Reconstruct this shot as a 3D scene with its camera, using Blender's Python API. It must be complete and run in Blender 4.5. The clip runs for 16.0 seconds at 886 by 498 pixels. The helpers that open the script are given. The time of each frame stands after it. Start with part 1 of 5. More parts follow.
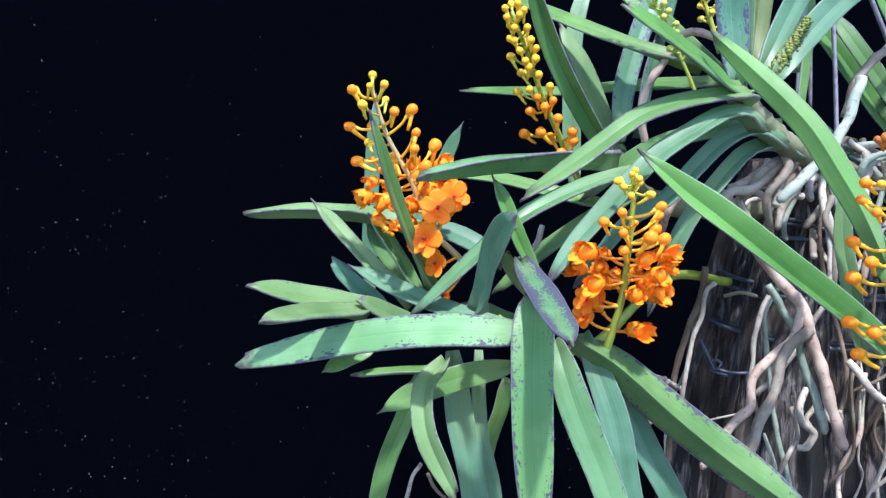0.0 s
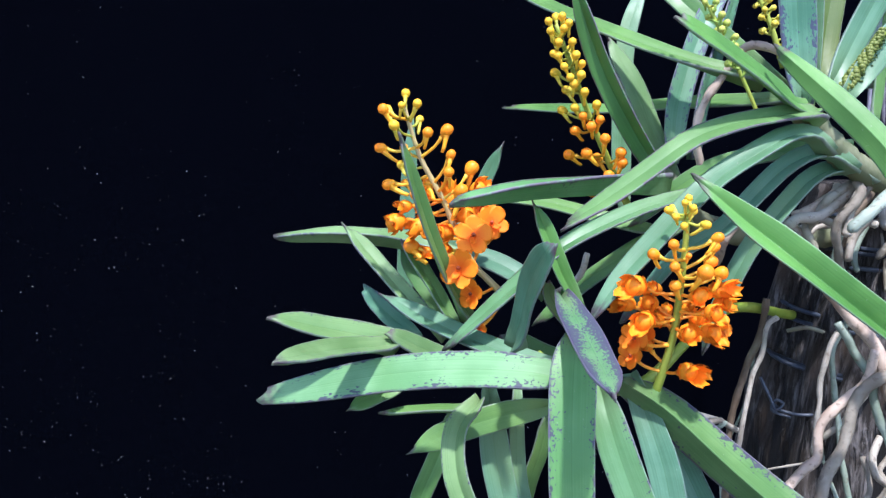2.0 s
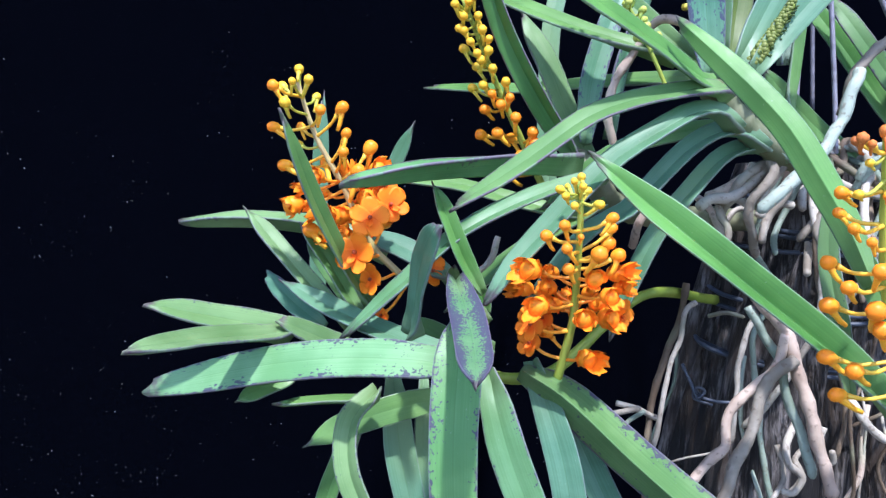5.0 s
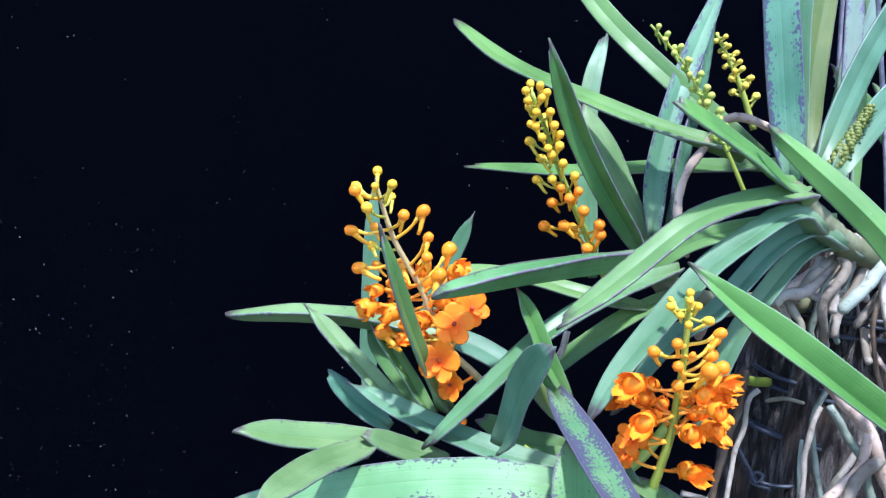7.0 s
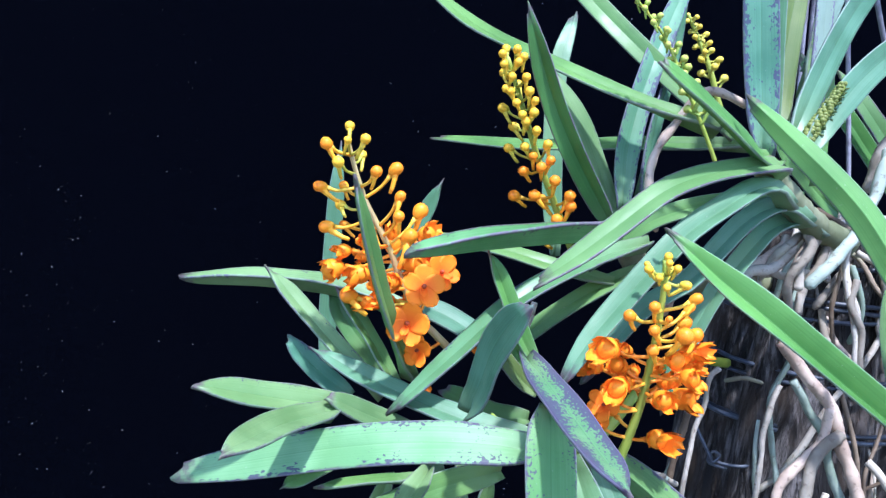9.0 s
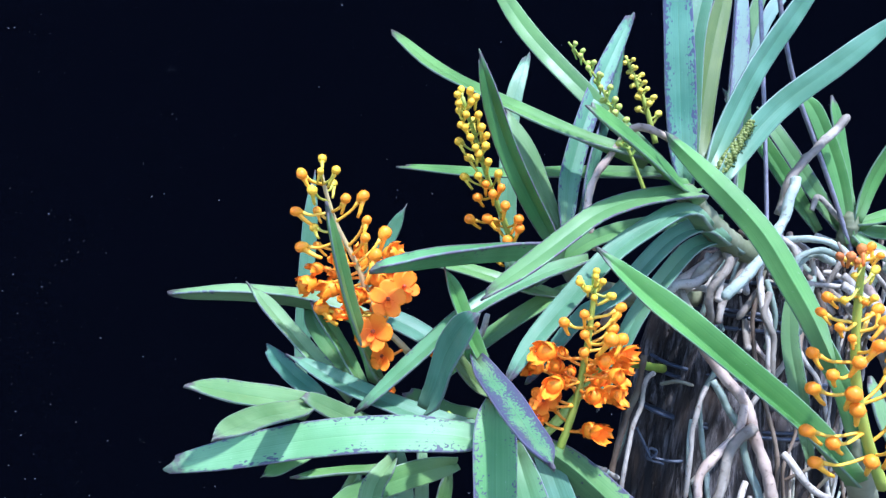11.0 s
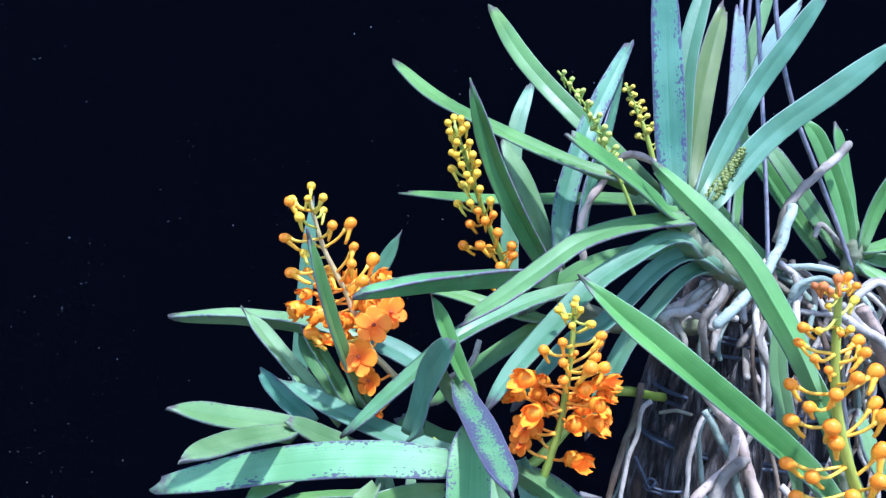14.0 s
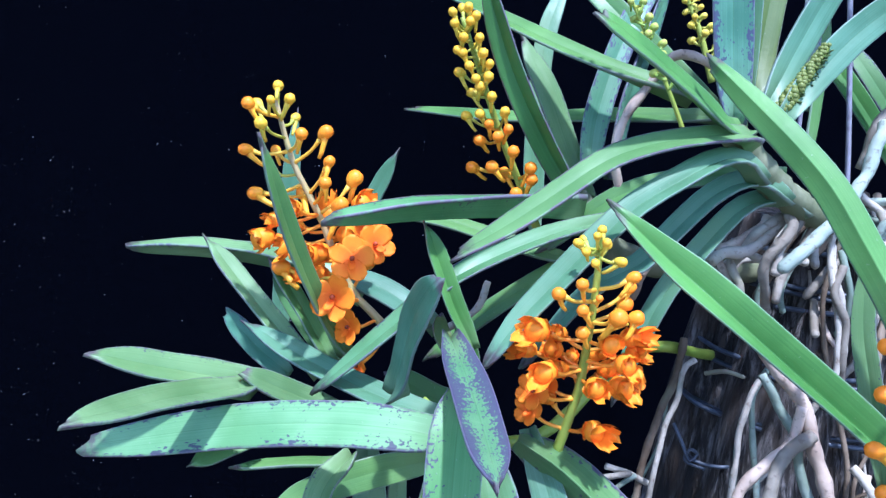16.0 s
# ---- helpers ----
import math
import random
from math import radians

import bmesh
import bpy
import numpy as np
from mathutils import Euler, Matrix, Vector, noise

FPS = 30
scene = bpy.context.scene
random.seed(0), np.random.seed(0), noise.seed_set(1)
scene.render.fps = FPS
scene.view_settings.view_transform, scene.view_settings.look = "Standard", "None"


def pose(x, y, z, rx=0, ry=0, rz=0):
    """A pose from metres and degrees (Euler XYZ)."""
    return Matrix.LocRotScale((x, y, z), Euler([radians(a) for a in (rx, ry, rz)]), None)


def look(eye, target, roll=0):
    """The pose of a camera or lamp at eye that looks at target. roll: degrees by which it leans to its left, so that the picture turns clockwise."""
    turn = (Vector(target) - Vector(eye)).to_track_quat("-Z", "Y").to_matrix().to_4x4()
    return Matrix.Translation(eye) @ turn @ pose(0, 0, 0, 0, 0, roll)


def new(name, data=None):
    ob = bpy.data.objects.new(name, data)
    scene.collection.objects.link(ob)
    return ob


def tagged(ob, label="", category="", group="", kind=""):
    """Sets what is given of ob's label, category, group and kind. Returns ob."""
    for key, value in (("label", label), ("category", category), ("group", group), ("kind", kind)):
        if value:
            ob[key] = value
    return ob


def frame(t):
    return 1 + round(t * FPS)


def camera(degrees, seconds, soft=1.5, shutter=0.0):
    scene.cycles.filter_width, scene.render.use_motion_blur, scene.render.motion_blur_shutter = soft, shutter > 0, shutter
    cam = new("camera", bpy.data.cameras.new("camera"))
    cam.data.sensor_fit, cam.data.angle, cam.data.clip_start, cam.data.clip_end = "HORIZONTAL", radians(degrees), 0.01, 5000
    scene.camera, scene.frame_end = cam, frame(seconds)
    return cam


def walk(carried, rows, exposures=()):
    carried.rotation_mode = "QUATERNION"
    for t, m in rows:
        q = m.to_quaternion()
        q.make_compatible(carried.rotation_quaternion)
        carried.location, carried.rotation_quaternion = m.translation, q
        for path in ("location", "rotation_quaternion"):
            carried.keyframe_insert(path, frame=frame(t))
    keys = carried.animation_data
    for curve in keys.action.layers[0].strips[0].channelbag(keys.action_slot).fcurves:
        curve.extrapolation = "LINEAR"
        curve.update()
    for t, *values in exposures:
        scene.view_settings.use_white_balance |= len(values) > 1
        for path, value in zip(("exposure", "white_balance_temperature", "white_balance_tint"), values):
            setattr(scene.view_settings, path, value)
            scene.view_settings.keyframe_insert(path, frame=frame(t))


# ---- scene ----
cam = camera(56.8, 16.0, soft=1.4)
EXPOSURES = [(0, 1.3, 5740, 17), (3, 1.27, 5710, 17), (6, 1.3, 5500, 18.5), (9, 1.44, 5320, 17.5), (13, 1.43, 4940, 18.5), (16, 1.31, 4960, 18.5)]
PATH = [
    (0, (0.006, 0.003, 1.01), (-0.012, 1.978, 0.696), 0.1),
    (0.5, (0.001, 0.013, 1.013), (-0.029, 1.99, 0.711), -0.1),
    (1, (0.0, 0.023, 1.016), (-0.077, 2.001, 0.727), -0.5),
    (1.5, (-0.001, 0.035, 1.02), (-0.118, 2.012, 0.74), -0.2),
    (2, (0.013, 0.03, 1.014), (-0.133, 2.004, 0.728), 0.1),
    (2.5, (0.03, 0.037, 1.009), (-0.114, 2.007, 0.696), 0.5),
    (3, (0.026, 0.046, 1.004), (-0.091, 2.013, 0.665), 1.3),
    (3.2, (0.033, 0.052, 1.002), (-0.087, 2.018, 0.656), 1.2),
    (5.3, (0.054, 0.045, 1.013), (-0.055, 2.02, 0.721), -0.2),
    (5.5, (0.058, 0.041, 1.017), (-0.063, 2.018, 0.739), -0.3),
    (6, (0.059, 0.039, 1.025), (-0.067, 2.019, 0.772), -0.5),
    (6.5, (0.038, 0.063, 1.036), (-0.023, 2.047, 0.789), -0.3),
    (7, (-0.012, 0.06, 1.043), (0.034, 2.042, 0.779), -0.1),
    (7.5, (-0.054, 0.062, 1.025), (0.097, 2.039, 0.763), -0.1),
    (8, (-0.054, 0.068, 1.024), (0.14, 2.042, 0.773), 0.8),
    (8.5, (-0.036, 0.074, 1.017), (0.152, 2.049, 0.759), 2.0),
    (9, (-0.024, 0.068, 1.025), (0.168, 2.042, 0.77), 2.4),
    (9.5, (-0.025, 0.057, 1.021), (0.204, 2.028, 0.774), 2.0),
    (9.7, (-0.02, 0.05, 1.026), (0.225, 2.018, 0.77), 1.6),
    (11.8, (-0.029, 0.017, 1.032), (0.223, 1.993, 0.859), 2.7),
    (12, (-0.031, 0.016, 1.037), (0.222, 1.992, 0.856), 2.5),
    (12.5, (-0.03, 0.008, 1.034), (0.221, 1.986, 0.872), 2.0),
    (13, (-0.005, 0.008, 1.042), (0.222, 1.99, 0.9), 1.9),
    (13.5, (0.009, 0.017, 1.036), (0.195, 2.004, 0.903), 2.3),
    (14, (0.003, 0.016, 1.032), (0.149, 2.005, 0.884), 2.4),
    (14.5, (0.007, 0.026, 1.031), (0.107, 2.016, 0.86), 2.2),
    (15, (0.016, 0.048, 1.031), (0.084, 2.037, 0.83), 2.7),
    (15.5, (0.018, 0.068, 1.021), (0.075, 2.053, 0.78), 3.0),
    (16, (0.027, 0.087, 1.017), (0.069, 2.067, 0.733), 3.2),
]
walk(cam, [(t, look(eye, target, roll)) for t, eye, target, roll in PATH], EXPOSURES)



# ---- light ----
world = bpy.data.worlds.new("sky")
scene.world = world
world.use_nodes = True
wn = world.node_tree.nodes
sky = wn.new("ShaderNodeTexSky")
sky.sky_type = "NISHITA"
sky.sun_disc = False
SUN_EL, SUN_AZ = 64, 165
sky.sun_elevation, sky.sun_rotation = radians(SUN_EL), radians(SUN_AZ)
world.node_tree.links.new(sky.outputs[0], wn["Background"].inputs[0])
wn["Background"].inputs[1].default_value = 0.15
sun = new("sun", bpy.data.lights.new("sun", "SUN"))
sun.data.energy, sun.data.angle, sun.data.color = 2.7, radians(2.5), (1.0, 0.96, 0.9)
sun_from = Vector((math.sin(radians(SUN_AZ)) * math.cos(radians(SUN_EL)), math.cos(radians(SUN_AZ)) * math.cos(radians(SUN_EL)), math.sin(radians(SUN_EL))))
sun.matrix_world = look(sun_from * 6, (0, 0, 0))


# ---- materials ----
class Nodes:
    """A short hand for writing node materials."""

    def __init__(self, name):
        self.mat = bpy.data.materials.new(name)
        self.mat.use_nodes = True
        self.t = self.mat.node_tree
        self.bsdf = self.t.nodes["Principled BSDF"]

    def put(self, value, socket):
        if isinstance(value, bpy.types.NodeSocket):
            self.t.links.new(value, socket)
        elif isinstance(value, tuple) and len(value) == 3 and socket.type == "RGBA":
            socket.default_value = (*value, 1)
        else:
            socket.default_value = value

    def node(self, kind, **inputs):
        n = self.t.nodes.new(kind)
        for k, v in inputs.items():
            self.put(v, n.inputs[k.replace("_", " ")])
        return n

    def math(self, op, a, b=0.0):
        n = self.t.nodes.new("ShaderNodeMath")
        n.operation = op
        self.put(a, n.inputs[0])
        self.put(b, n.inputs[1])
        return n.outputs[0]

    def mix(self, f, a, b):
        n = self.t.nodes.new("ShaderNodeMix")
        n.data_type = "RGBA"
        self.put(f, n.inputs[0])
        self.put(a, n.inputs[6])
        self.put(b, n.inputs[7])
        return n.outputs[2]

    def ramp(self, f, lo, hi, a=0.0, b=1.0):
        n = self.t.nodes.new("ShaderNodeMapRange")
        n.interpolation_type = "SMOOTHSTEP"
        for k, v in zip(range(5), (f, lo, hi, a, b)):
            self.put(v, n.inputs[k])
        return n.outputs[0]

    def noise(self, vec, scale, detail=3.0, rough=0.55):
        n = self.node("ShaderNodeTexNoise", Vector=vec, Scale=scale, Detail=detail, Roughness=rough)
        return n.outputs[0]

    def scaled(self, vec, s):
        n = self.node("ShaderNodeVectorMath")
        n.operation = "MULTIPLY"
        self.put(vec, n.inputs[0])
        n.inputs[1].default_value = s
        return n.outputs[0]

    def bump(self, height, strength, distance=0.001):
        n = self.node("ShaderNodeBump", Height=height, Strength=strength, Distance=distance)
        self.put(n.outputs[0], self.bsdf.inputs["Normal"])

    def done(self, colour, rough=0.5, **more):
        self.put(colour, self.bsdf.inputs["Base Color"])
        self.put(rough, self.bsdf.inputs["Roughness"])
        for k, v in more.items():
            self.put(v, self.bsdf.inputs[k.replace("_", " ")])
        return self.mat


def leaf_material(name, dark, light, spots=0.0, margin=0.0, spot_colour=(0.048, 0.034, 0.085), pale=0.0, rim_spots=0.22):
    """Strap leaf: fine veins along the blade, a thin darker line at the midrib, purple speckle and dark margins. The UV
    holds across and along, 0 to 1.
    """
    m = Nodes(name)
    uv = m.node("ShaderNodeUVMap").outputs[0]
    sep = m.node("ShaderNodeSeparateXYZ", Vector=uv)
    rnd = m.node("ShaderNodeObjectInfo").outputs["Random"]
    obj = m.node("ShaderNodeTexCoord").outputs["Object"]
    side = m.math("ABSOLUTE", m.math("SUBTRACT", m.math("MULTIPLY", sep.outputs[0], 2.0), 1.0))
    veins = m.noise(m.scaled(uv, (26, 1.2, 1)), 1.0, 3)
    broad = m.noise(obj, 26.0, 3)
    col = m.mix(m.ramp(m.math("ADD", m.math("MULTIPLY", veins, 0.30), m.math("MULTIPLY", broad, 0.80)), 0.41, 0.67), dark, light)
    col = m.mix(m.math("MULTIPLY", rnd, 0.25), col, (0.17, 0.30, 0.085))
    col = m.mix(m.ramp(side, 0.04, 0.0, 0.0, 0.28), col, (0.05, 0.14, 0.035))
    col = m.mix(m.ramp(sep.outputs[1], 0.30, 0.0, 0.0, 0.40), col, (0.22, 0.30, 0.14))
    yellow = m.ramp(m.noise(obj, 14.0, 2), 0.60, 0.80, 0.0, 0.35)
    col = m.mix(yellow, col, (0.24, 0.30, 0.06))
    if pale:
        col = m.mix(pale, col, (0.45, 0.52, 0.44))
    rim = m.math("MULTIPLY", m.ramp(side, 0.84, 1.0), m.ramp(m.noise(obj, 190.0, 4), 0.47 - 0.09 * margin, 0.60 - 0.09 * margin))
    col = m.mix(m.math("MULTIPLY", rim, 0.25 + 0.75 * margin), col, (0.075, 0.04, 0.07))
    if spots:
        patch = m.noise(obj, 48.0, 3)
        shift = m.node("ShaderNodeVectorMath")
        m.put(m.scaled(uv, (13, 62, 1)), shift.inputs[0])
        m.put(m.math("MULTIPLY", rnd, 40.0), shift.inputs[1])
        cells = m.noise(shift.outputs[0], 1.0, 2)
        edge = m.math("MULTIPLY", m.math("POWER", side, 1.6), rim_spots)
        s = m.math("ADD", m.math("ADD", m.math("MULTIPLY", patch, 0.5), m.math("MULTIPLY", cells, 0.75)), edge)
        cut = 0.93 - 0.22 * spots
        col = m.mix(m.ramp(s, cut, cut + 0.05, 0.0, 0.85), col, spot_colour)
    col = m.mix(m.ramp(side, 0.93, 1.0, 0.0, 0.30), col, (0.36, 0.38, 0.42))
    tip = m.ramp(m.math("ADD", sep.outputs[1], m.math("MULTIPLY", m.noise(obj, 300.0, 2), 0.10)), 1.0, 1.06, 0.0, 0.85)
    col = m.mix(tip, col, (0.10, 0.06, 0.09))
    fleck = m.ramp(m.noise(obj, 900.0, 1), 0.74, 0.78, 0.0, 0.22)
    col = m.mix(fleck, col, (0.35, 0.40, 0.32))
    m.bump(m.math("ADD", m.math("MULTIPLY", veins, 0.5), m.noise(obj, 420.0, 2)), 0.14, 0.0006)
    rough = m.ramp(m.noise(obj, 60.0, 3), 0.3, 0.7, 0.36, 0.54)
    return m.done(col, rough, Specular_IOR_Level=0.32)


LEAF = {
    "green": leaf_material("leaf_green", (0.060, 0.152, 0.038), (0.116, 0.244, 0.064), 0.0, 0.15),
    "green2": leaf_material("leaf_fresh", (0.055, 0.170, 0.034), (0.108, 0.268, 0.060), 0.0, 0.0),
    "light": leaf_material("leaf_pale_green", (0.098, 0.190, 0.066), (0.179, 0.296, 0.123), 0.12, 0.35),
    "blue": leaf_material("leaf_blue_green", (0.055, 0.148, 0.082), (0.112, 0.240, 0.150), 0.0, 0.1),
    "dark": leaf_material("leaf_dark_green", (0.030, 0.106, 0.024), (0.060, 0.176, 0.047), 0.0, 0.3),
    "darkedge": leaf_material("leaf_dark_margin", (0.061, 0.174, 0.055), (0.113, 0.274, 0.099), 0.35, 1.0, (0.05, 0.035, 0.06)),
    "paleedge": leaf_material("leaf_violet_margin", (0.060, 0.169, 0.066), (0.114, 0.253, 0.123), 0.1, 0.5),
    "spot": leaf_material("leaf_speckled", (0.066, 0.189, 0.105), (0.136, 0.295, 0.172), 0.5, 0.6),
    "spotmint": leaf_material("leaf_mint_speckled", (0.100, 0.250, 0.105), (0.190, 0.370, 0.185), 0.42, 0.7),
    "spotheavy": leaf_material("leaf_heavily_speckled", (0.057, 0.172, 0.108), (0.114, 0.268, 0.172), 0.6, 0.6, (0.055, 0.048, 0.115), rim_spots=0.26),
    "spotlight": leaf_material("leaf_light_speckled", (0.072, 0.205, 0.058), (0.128, 0.290, 0.098), 0.5, 0.8),
    "spotedge": leaf_material("leaf_edge_speckled", (0.070, 0.162, 0.047), (0.132, 0.246, 0.085), 0.42, 1.0),
    "spotpale": leaf_material("leaf_faded_speckled", (0.080, 0.176, 0.132), (0.147, 0.253, 0.226), 0.6, 0.4, (0.16, 0.12, 0.24), 0.35),
    "darkrim": leaf_material("leaf_black_rim", (0.035, 0.125, 0.028), (0.068, 0.200, 0.050), 0.0, 1.0),
    "archedge": leaf_material("leaf_arched_speckled_rim", (0.070, 0.165, 0.052), (0.130, 0.245, 0.085), 0.0, 1.0),
    "purple": leaf_material("leaf_purple", (0.067, 0.183, 0.076), (0.121, 0.253, 0.113), 1.0, 1.0, (0.060, 0.042, 0.105), rim_spots=0.30),
    "olive": leaf_material("leaf_olive", (0.080, 0.120, 0.029), (0.141, 0.176, 0.047), 0.0, 0.4),
    "pale": leaf_material("leaf_faded", (0.108, 0.218, 0.160), (0.175, 0.296, 0.244), 0.1, 0.2, pale=0.3),
}


def plain(name, a, b, scale, rough=0.5, bump=0.0, detail=4, stretch=(1, 1, 1), **more):
    """Two tones mixed by noise, with relief."""
    m = Nodes(name)
    vec = m.scaled(m.node("ShaderNodeTexCoord").outputs["Object"], stretch)
    n = m.noise(vec, scale, detail)
    rnd = m.node("ShaderNodeObjectInfo").outputs["Random"]
    col = m.mix(m.ramp(m.math("ADD", n, m.math("MULTIPLY", m.math("SUBTRACT", rnd, 0.5), 0.3)), 0.3, 0.7), a, b)
    if bump:
        m.bump(n, bump, 0.001)
    return m.done(col, rough, **more)


def bark_material():
    """Weathered wood: long grey fibres, dark cracks and brown stains."""
    m = Nodes("log_bark")
    obj = m.node("ShaderNodeTexCoord").outputs["Object"]
    fibre = m.noise(m.scaled(obj, (1, 1, 0.13)), 240.0, 6, 0.7)
    crack = m.noise(m.scaled(obj, (1, 1, 0.10)), 75.0, 5, 0.6)
    stain = m.noise(obj, 30.0, 4)
    col = m.mix(m.ramp(fibre, 0.42, 0.64), (0.016, 0.013, 0.011), (0.21, 0.19, 0.178))
    col = m.mix(m.ramp(stain, 0.42, 0.62, 0.0, 0.8), col, (0.040, 0.026, 0.016))
    col = m.mix(m.ramp(crack, 0.50, 0.42), col, (0.006, 0.005, 0.005))
    m.bump(m.math("ADD", fibre, m.math("MULTIPLY", m.ramp(crack, 0.42, 0.52), 1.5)), 1.0, 0.0025)
    return m.done(col, 0.85)


def root_material(name, a, b):
    """Velamen: chalky, blotched, with brown scars and a greenish cast here and there."""
    m = Nodes(name)
    obj = m.node("ShaderNodeTexCoord").outputs["Object"]
    rnd = m.node("ShaderNodeObjectInfo").outputs["Random"]
    blot = m.noise(obj, 55.0, 4)
    fine = m.noise(obj, 380.0, 3)
    col = m.mix(m.ramp(m.math("ADD", blot, m.math("MULTIPLY", m.math("SUBTRACT", rnd, 0.5), 0.35)), 0.3, 0.68), a, b)
    col = m.mix(m.ramp(fine, 0.56, 0.70, 0.0, 0.6), col, (0.12, 0.085, 0.06))
    col = m.mix(m.ramp(m.noise(obj, 24.0, 2), 0.58, 0.72, 0.0, 0.5), col, (0.25, 0.28, 0.17))
    m.bump(m.math("ADD", fine, blot), 0.5, 0.0008)
    return m.done(col, 0.72)


def bloom_material(name, deep, main, pale, along, rough=0.45):
    """Waxy petal or bud: deeper in the throat or at the tip, paler at the rim, with faint veins. Works in the unit-sized mesh."""
    m = Nodes(name)
    obj = m.node("ShaderNodeTexCoord").outputs["Object"]
    sep = m.node("ShaderNodeSeparateXYZ", Vector=obj)
    rnd = m.node("ShaderNodeObjectInfo").outputs["Random"]
    if along:
        f = m.ramp(sep.outputs[2], -0.55, 0.5)
    else:
        reach = m.node("ShaderNodeVectorMath")
        reach.operation = "LENGTH"
        m.put(obj, reach.inputs[0])
        f = m.ramp(reach.outputs["Value"], 0.42, 0.08)
    mottle = m.noise(obj, 7.0, 4)
    f = m.math("ADD", f, m.math("ADD", m.math("MULTIPLY", m.math("SUBTRACT", mottle, 0.5), 0.5), m.math("MULTIPLY", m.math("SUBTRACT", rnd, 0.5), 0.2)))
    col = m.mix(m.ramp(f, 0.0, 0.5), pale, main)
    col = m.mix(m.ramp(f, 0.5, 1.1), col, deep)
    veins = m.noise(obj, 34.0, 3)
    col = m.mix(m.ramp(veins, 0.5, 0.72, 0.0, 0.25), col, deep)
    m.bump(m.math("ADD", veins, mottle), 0.12, 0.0004)
    return m.done(col, rough, Specular_IOR_Level=0.3)


ORANGE = bloom_material("petal_orange", (0.92, 0.150, 0.003), (0.98, 0.205, 0.004), (0.99, 0.255, 0.006), False, 0.6)
BUD_ORANGE = bloom_material("bud_orange", (0.97, 0.255, 0.009), (0.98, 0.345, 0.013), (0.95, 0.48, 0.03), True, 0.4)
BUD_YELLOW = bloom_material("bud_yellow", (0.90, 0.48, 0.025), (0.86, 0.56, 0.035), (0.68, 0.56, 0.06), True)
ORANGE_NEW = bloom_material("petal_orange_opening", (0.98, 0.29, 0.008), (0.98, 0.33, 0.010), (0.99, 0.38, 0.014), True, 0.5)
BUD_PALE = bloom_material("bud_pale_yellow", (0.90, 0.66, 0.07), (0.84, 0.68, 0.10), (0.60, 0.60, 0.11), True)
BUD_GREEN = bloom_material("bud_green", (0.50, 0.52, 0.10), (0.40, 0.48, 0.085), (0.26, 0.38, 0.06), True)
BUD_CLOSED = bloom_material("bud_closed_green", (0.19, 0.22, 0.05), (0.12, 0.165, 0.036), (0.06, 0.10, 0.022), True)
STALK_ORANGE = plain("stalk_orange", (0.90, 0.26, 0.01), (0.95, 0.42, 0.03), 140, 0.45, 0.1)
STALK_YELLOW = plain("stalk_yellow", (0.80, 0.40, 0.02), (0.85, 0.55, 0.05), 140, 0.45, 0.1)
STALK_GREEN = plain("stalk_green", (0.40, 0.42, 0.05), (0.62, 0.56, 0.08), 140, 0.45, 0.1)
SPIKE_GREEN = plain("spike_green", (0.22, 0.32, 0.035), (0.36, 0.42, 0.06), 90, 0.5, 0.1)
SPIKE_BROWN = plain("spike_brownish", (0.44, 0.34, 0.15), (0.52, 0.50, 0.12), 90, 0.5, 0.1)
COLUMN_BUD = plain("bud_browned", (0.35, 0.10, 0.02), (0.75, 0.22, 0.03), 260, 0.6, 0.2)
COLUMN = plain("column_dark", (0.22, 0.035, 0.012), (0.50, 0.08, 0.02), 300, 0.5)
ROOT_GREY = root_material("root_grey", (0.21, 0.18, 0.135), (0.52, 0.47, 0.385))
ROOT_PINK = root_material("root_pinkish", (0.35, 0.255, 0.19), (0.60, 0.475, 0.37))
ROOT_GREEN = root_material("root_greenish", (0.18, 0.23, 0.17), (0.37, 0.43, 0.35))
ROOT_BROWN = root_material("root_brown", (0.09, 0.06, 0.035), (0.24, 0.18, 0.12))
STEM = plain("stem_sheath", (0.13, 0.15, 0.07), (0.27, 0.27, 0.16), 80, 0.7, 0.4)
WIRE = plain("wire_grey", (0.20, 0.19, 0.22), (0.38, 0.36, 0.42), 200, 0.5, 0.2, Metallic=0.3)
WIRE_DARK = plain("wire_dark", (0.025, 0.032, 0.045), (0.075, 0.09, 0.12), 200, 0.4, 0.2)
BARK = bark_material()
CLOTH = plain("black_cloth", (0.0017, 0.0022, 0.0047), (0.0026, 0.0033, 0.0069), 900, 1.0, 0.0, 3, Specular_IOR_Level=0.0)
LINT = plain("lint", (0.05, 0.055, 0.065), (0.16, 0.17, 0.19), 50, 0.9)
# assumed ground, out of view; kept dark so little light bounces up under leaves
GROUND = plain("ground_unseen", (0.035, 0.034, 0.03), (0.09, 0.085, 0.078), 60, 0.95, 0.6)


# ---- helpers of this scene ----
def mesh_of(name, bm, material, smooth=True):
    me = bpy.data.meshes.new(name)
    bm.to_mesh(me)
    bm.free()
    me.materials.append(material)
    if smooth:
        me.shade_smooth()
    return me


def part(name, bm, material, parent, label="", smooth=True):
    """Links a bmesh as one mesh object under a thing or a part."""
    ob = new(name, mesh_of(name, bm, material, smooth))
    ob.parent = parent
    return tagged(ob, label)


def thing(name, place, label, category, group=""):
    ob = new(name)
    ob.location = place
    ob.empty_display_size = 0.02
    return tagged(ob, label, category, group)


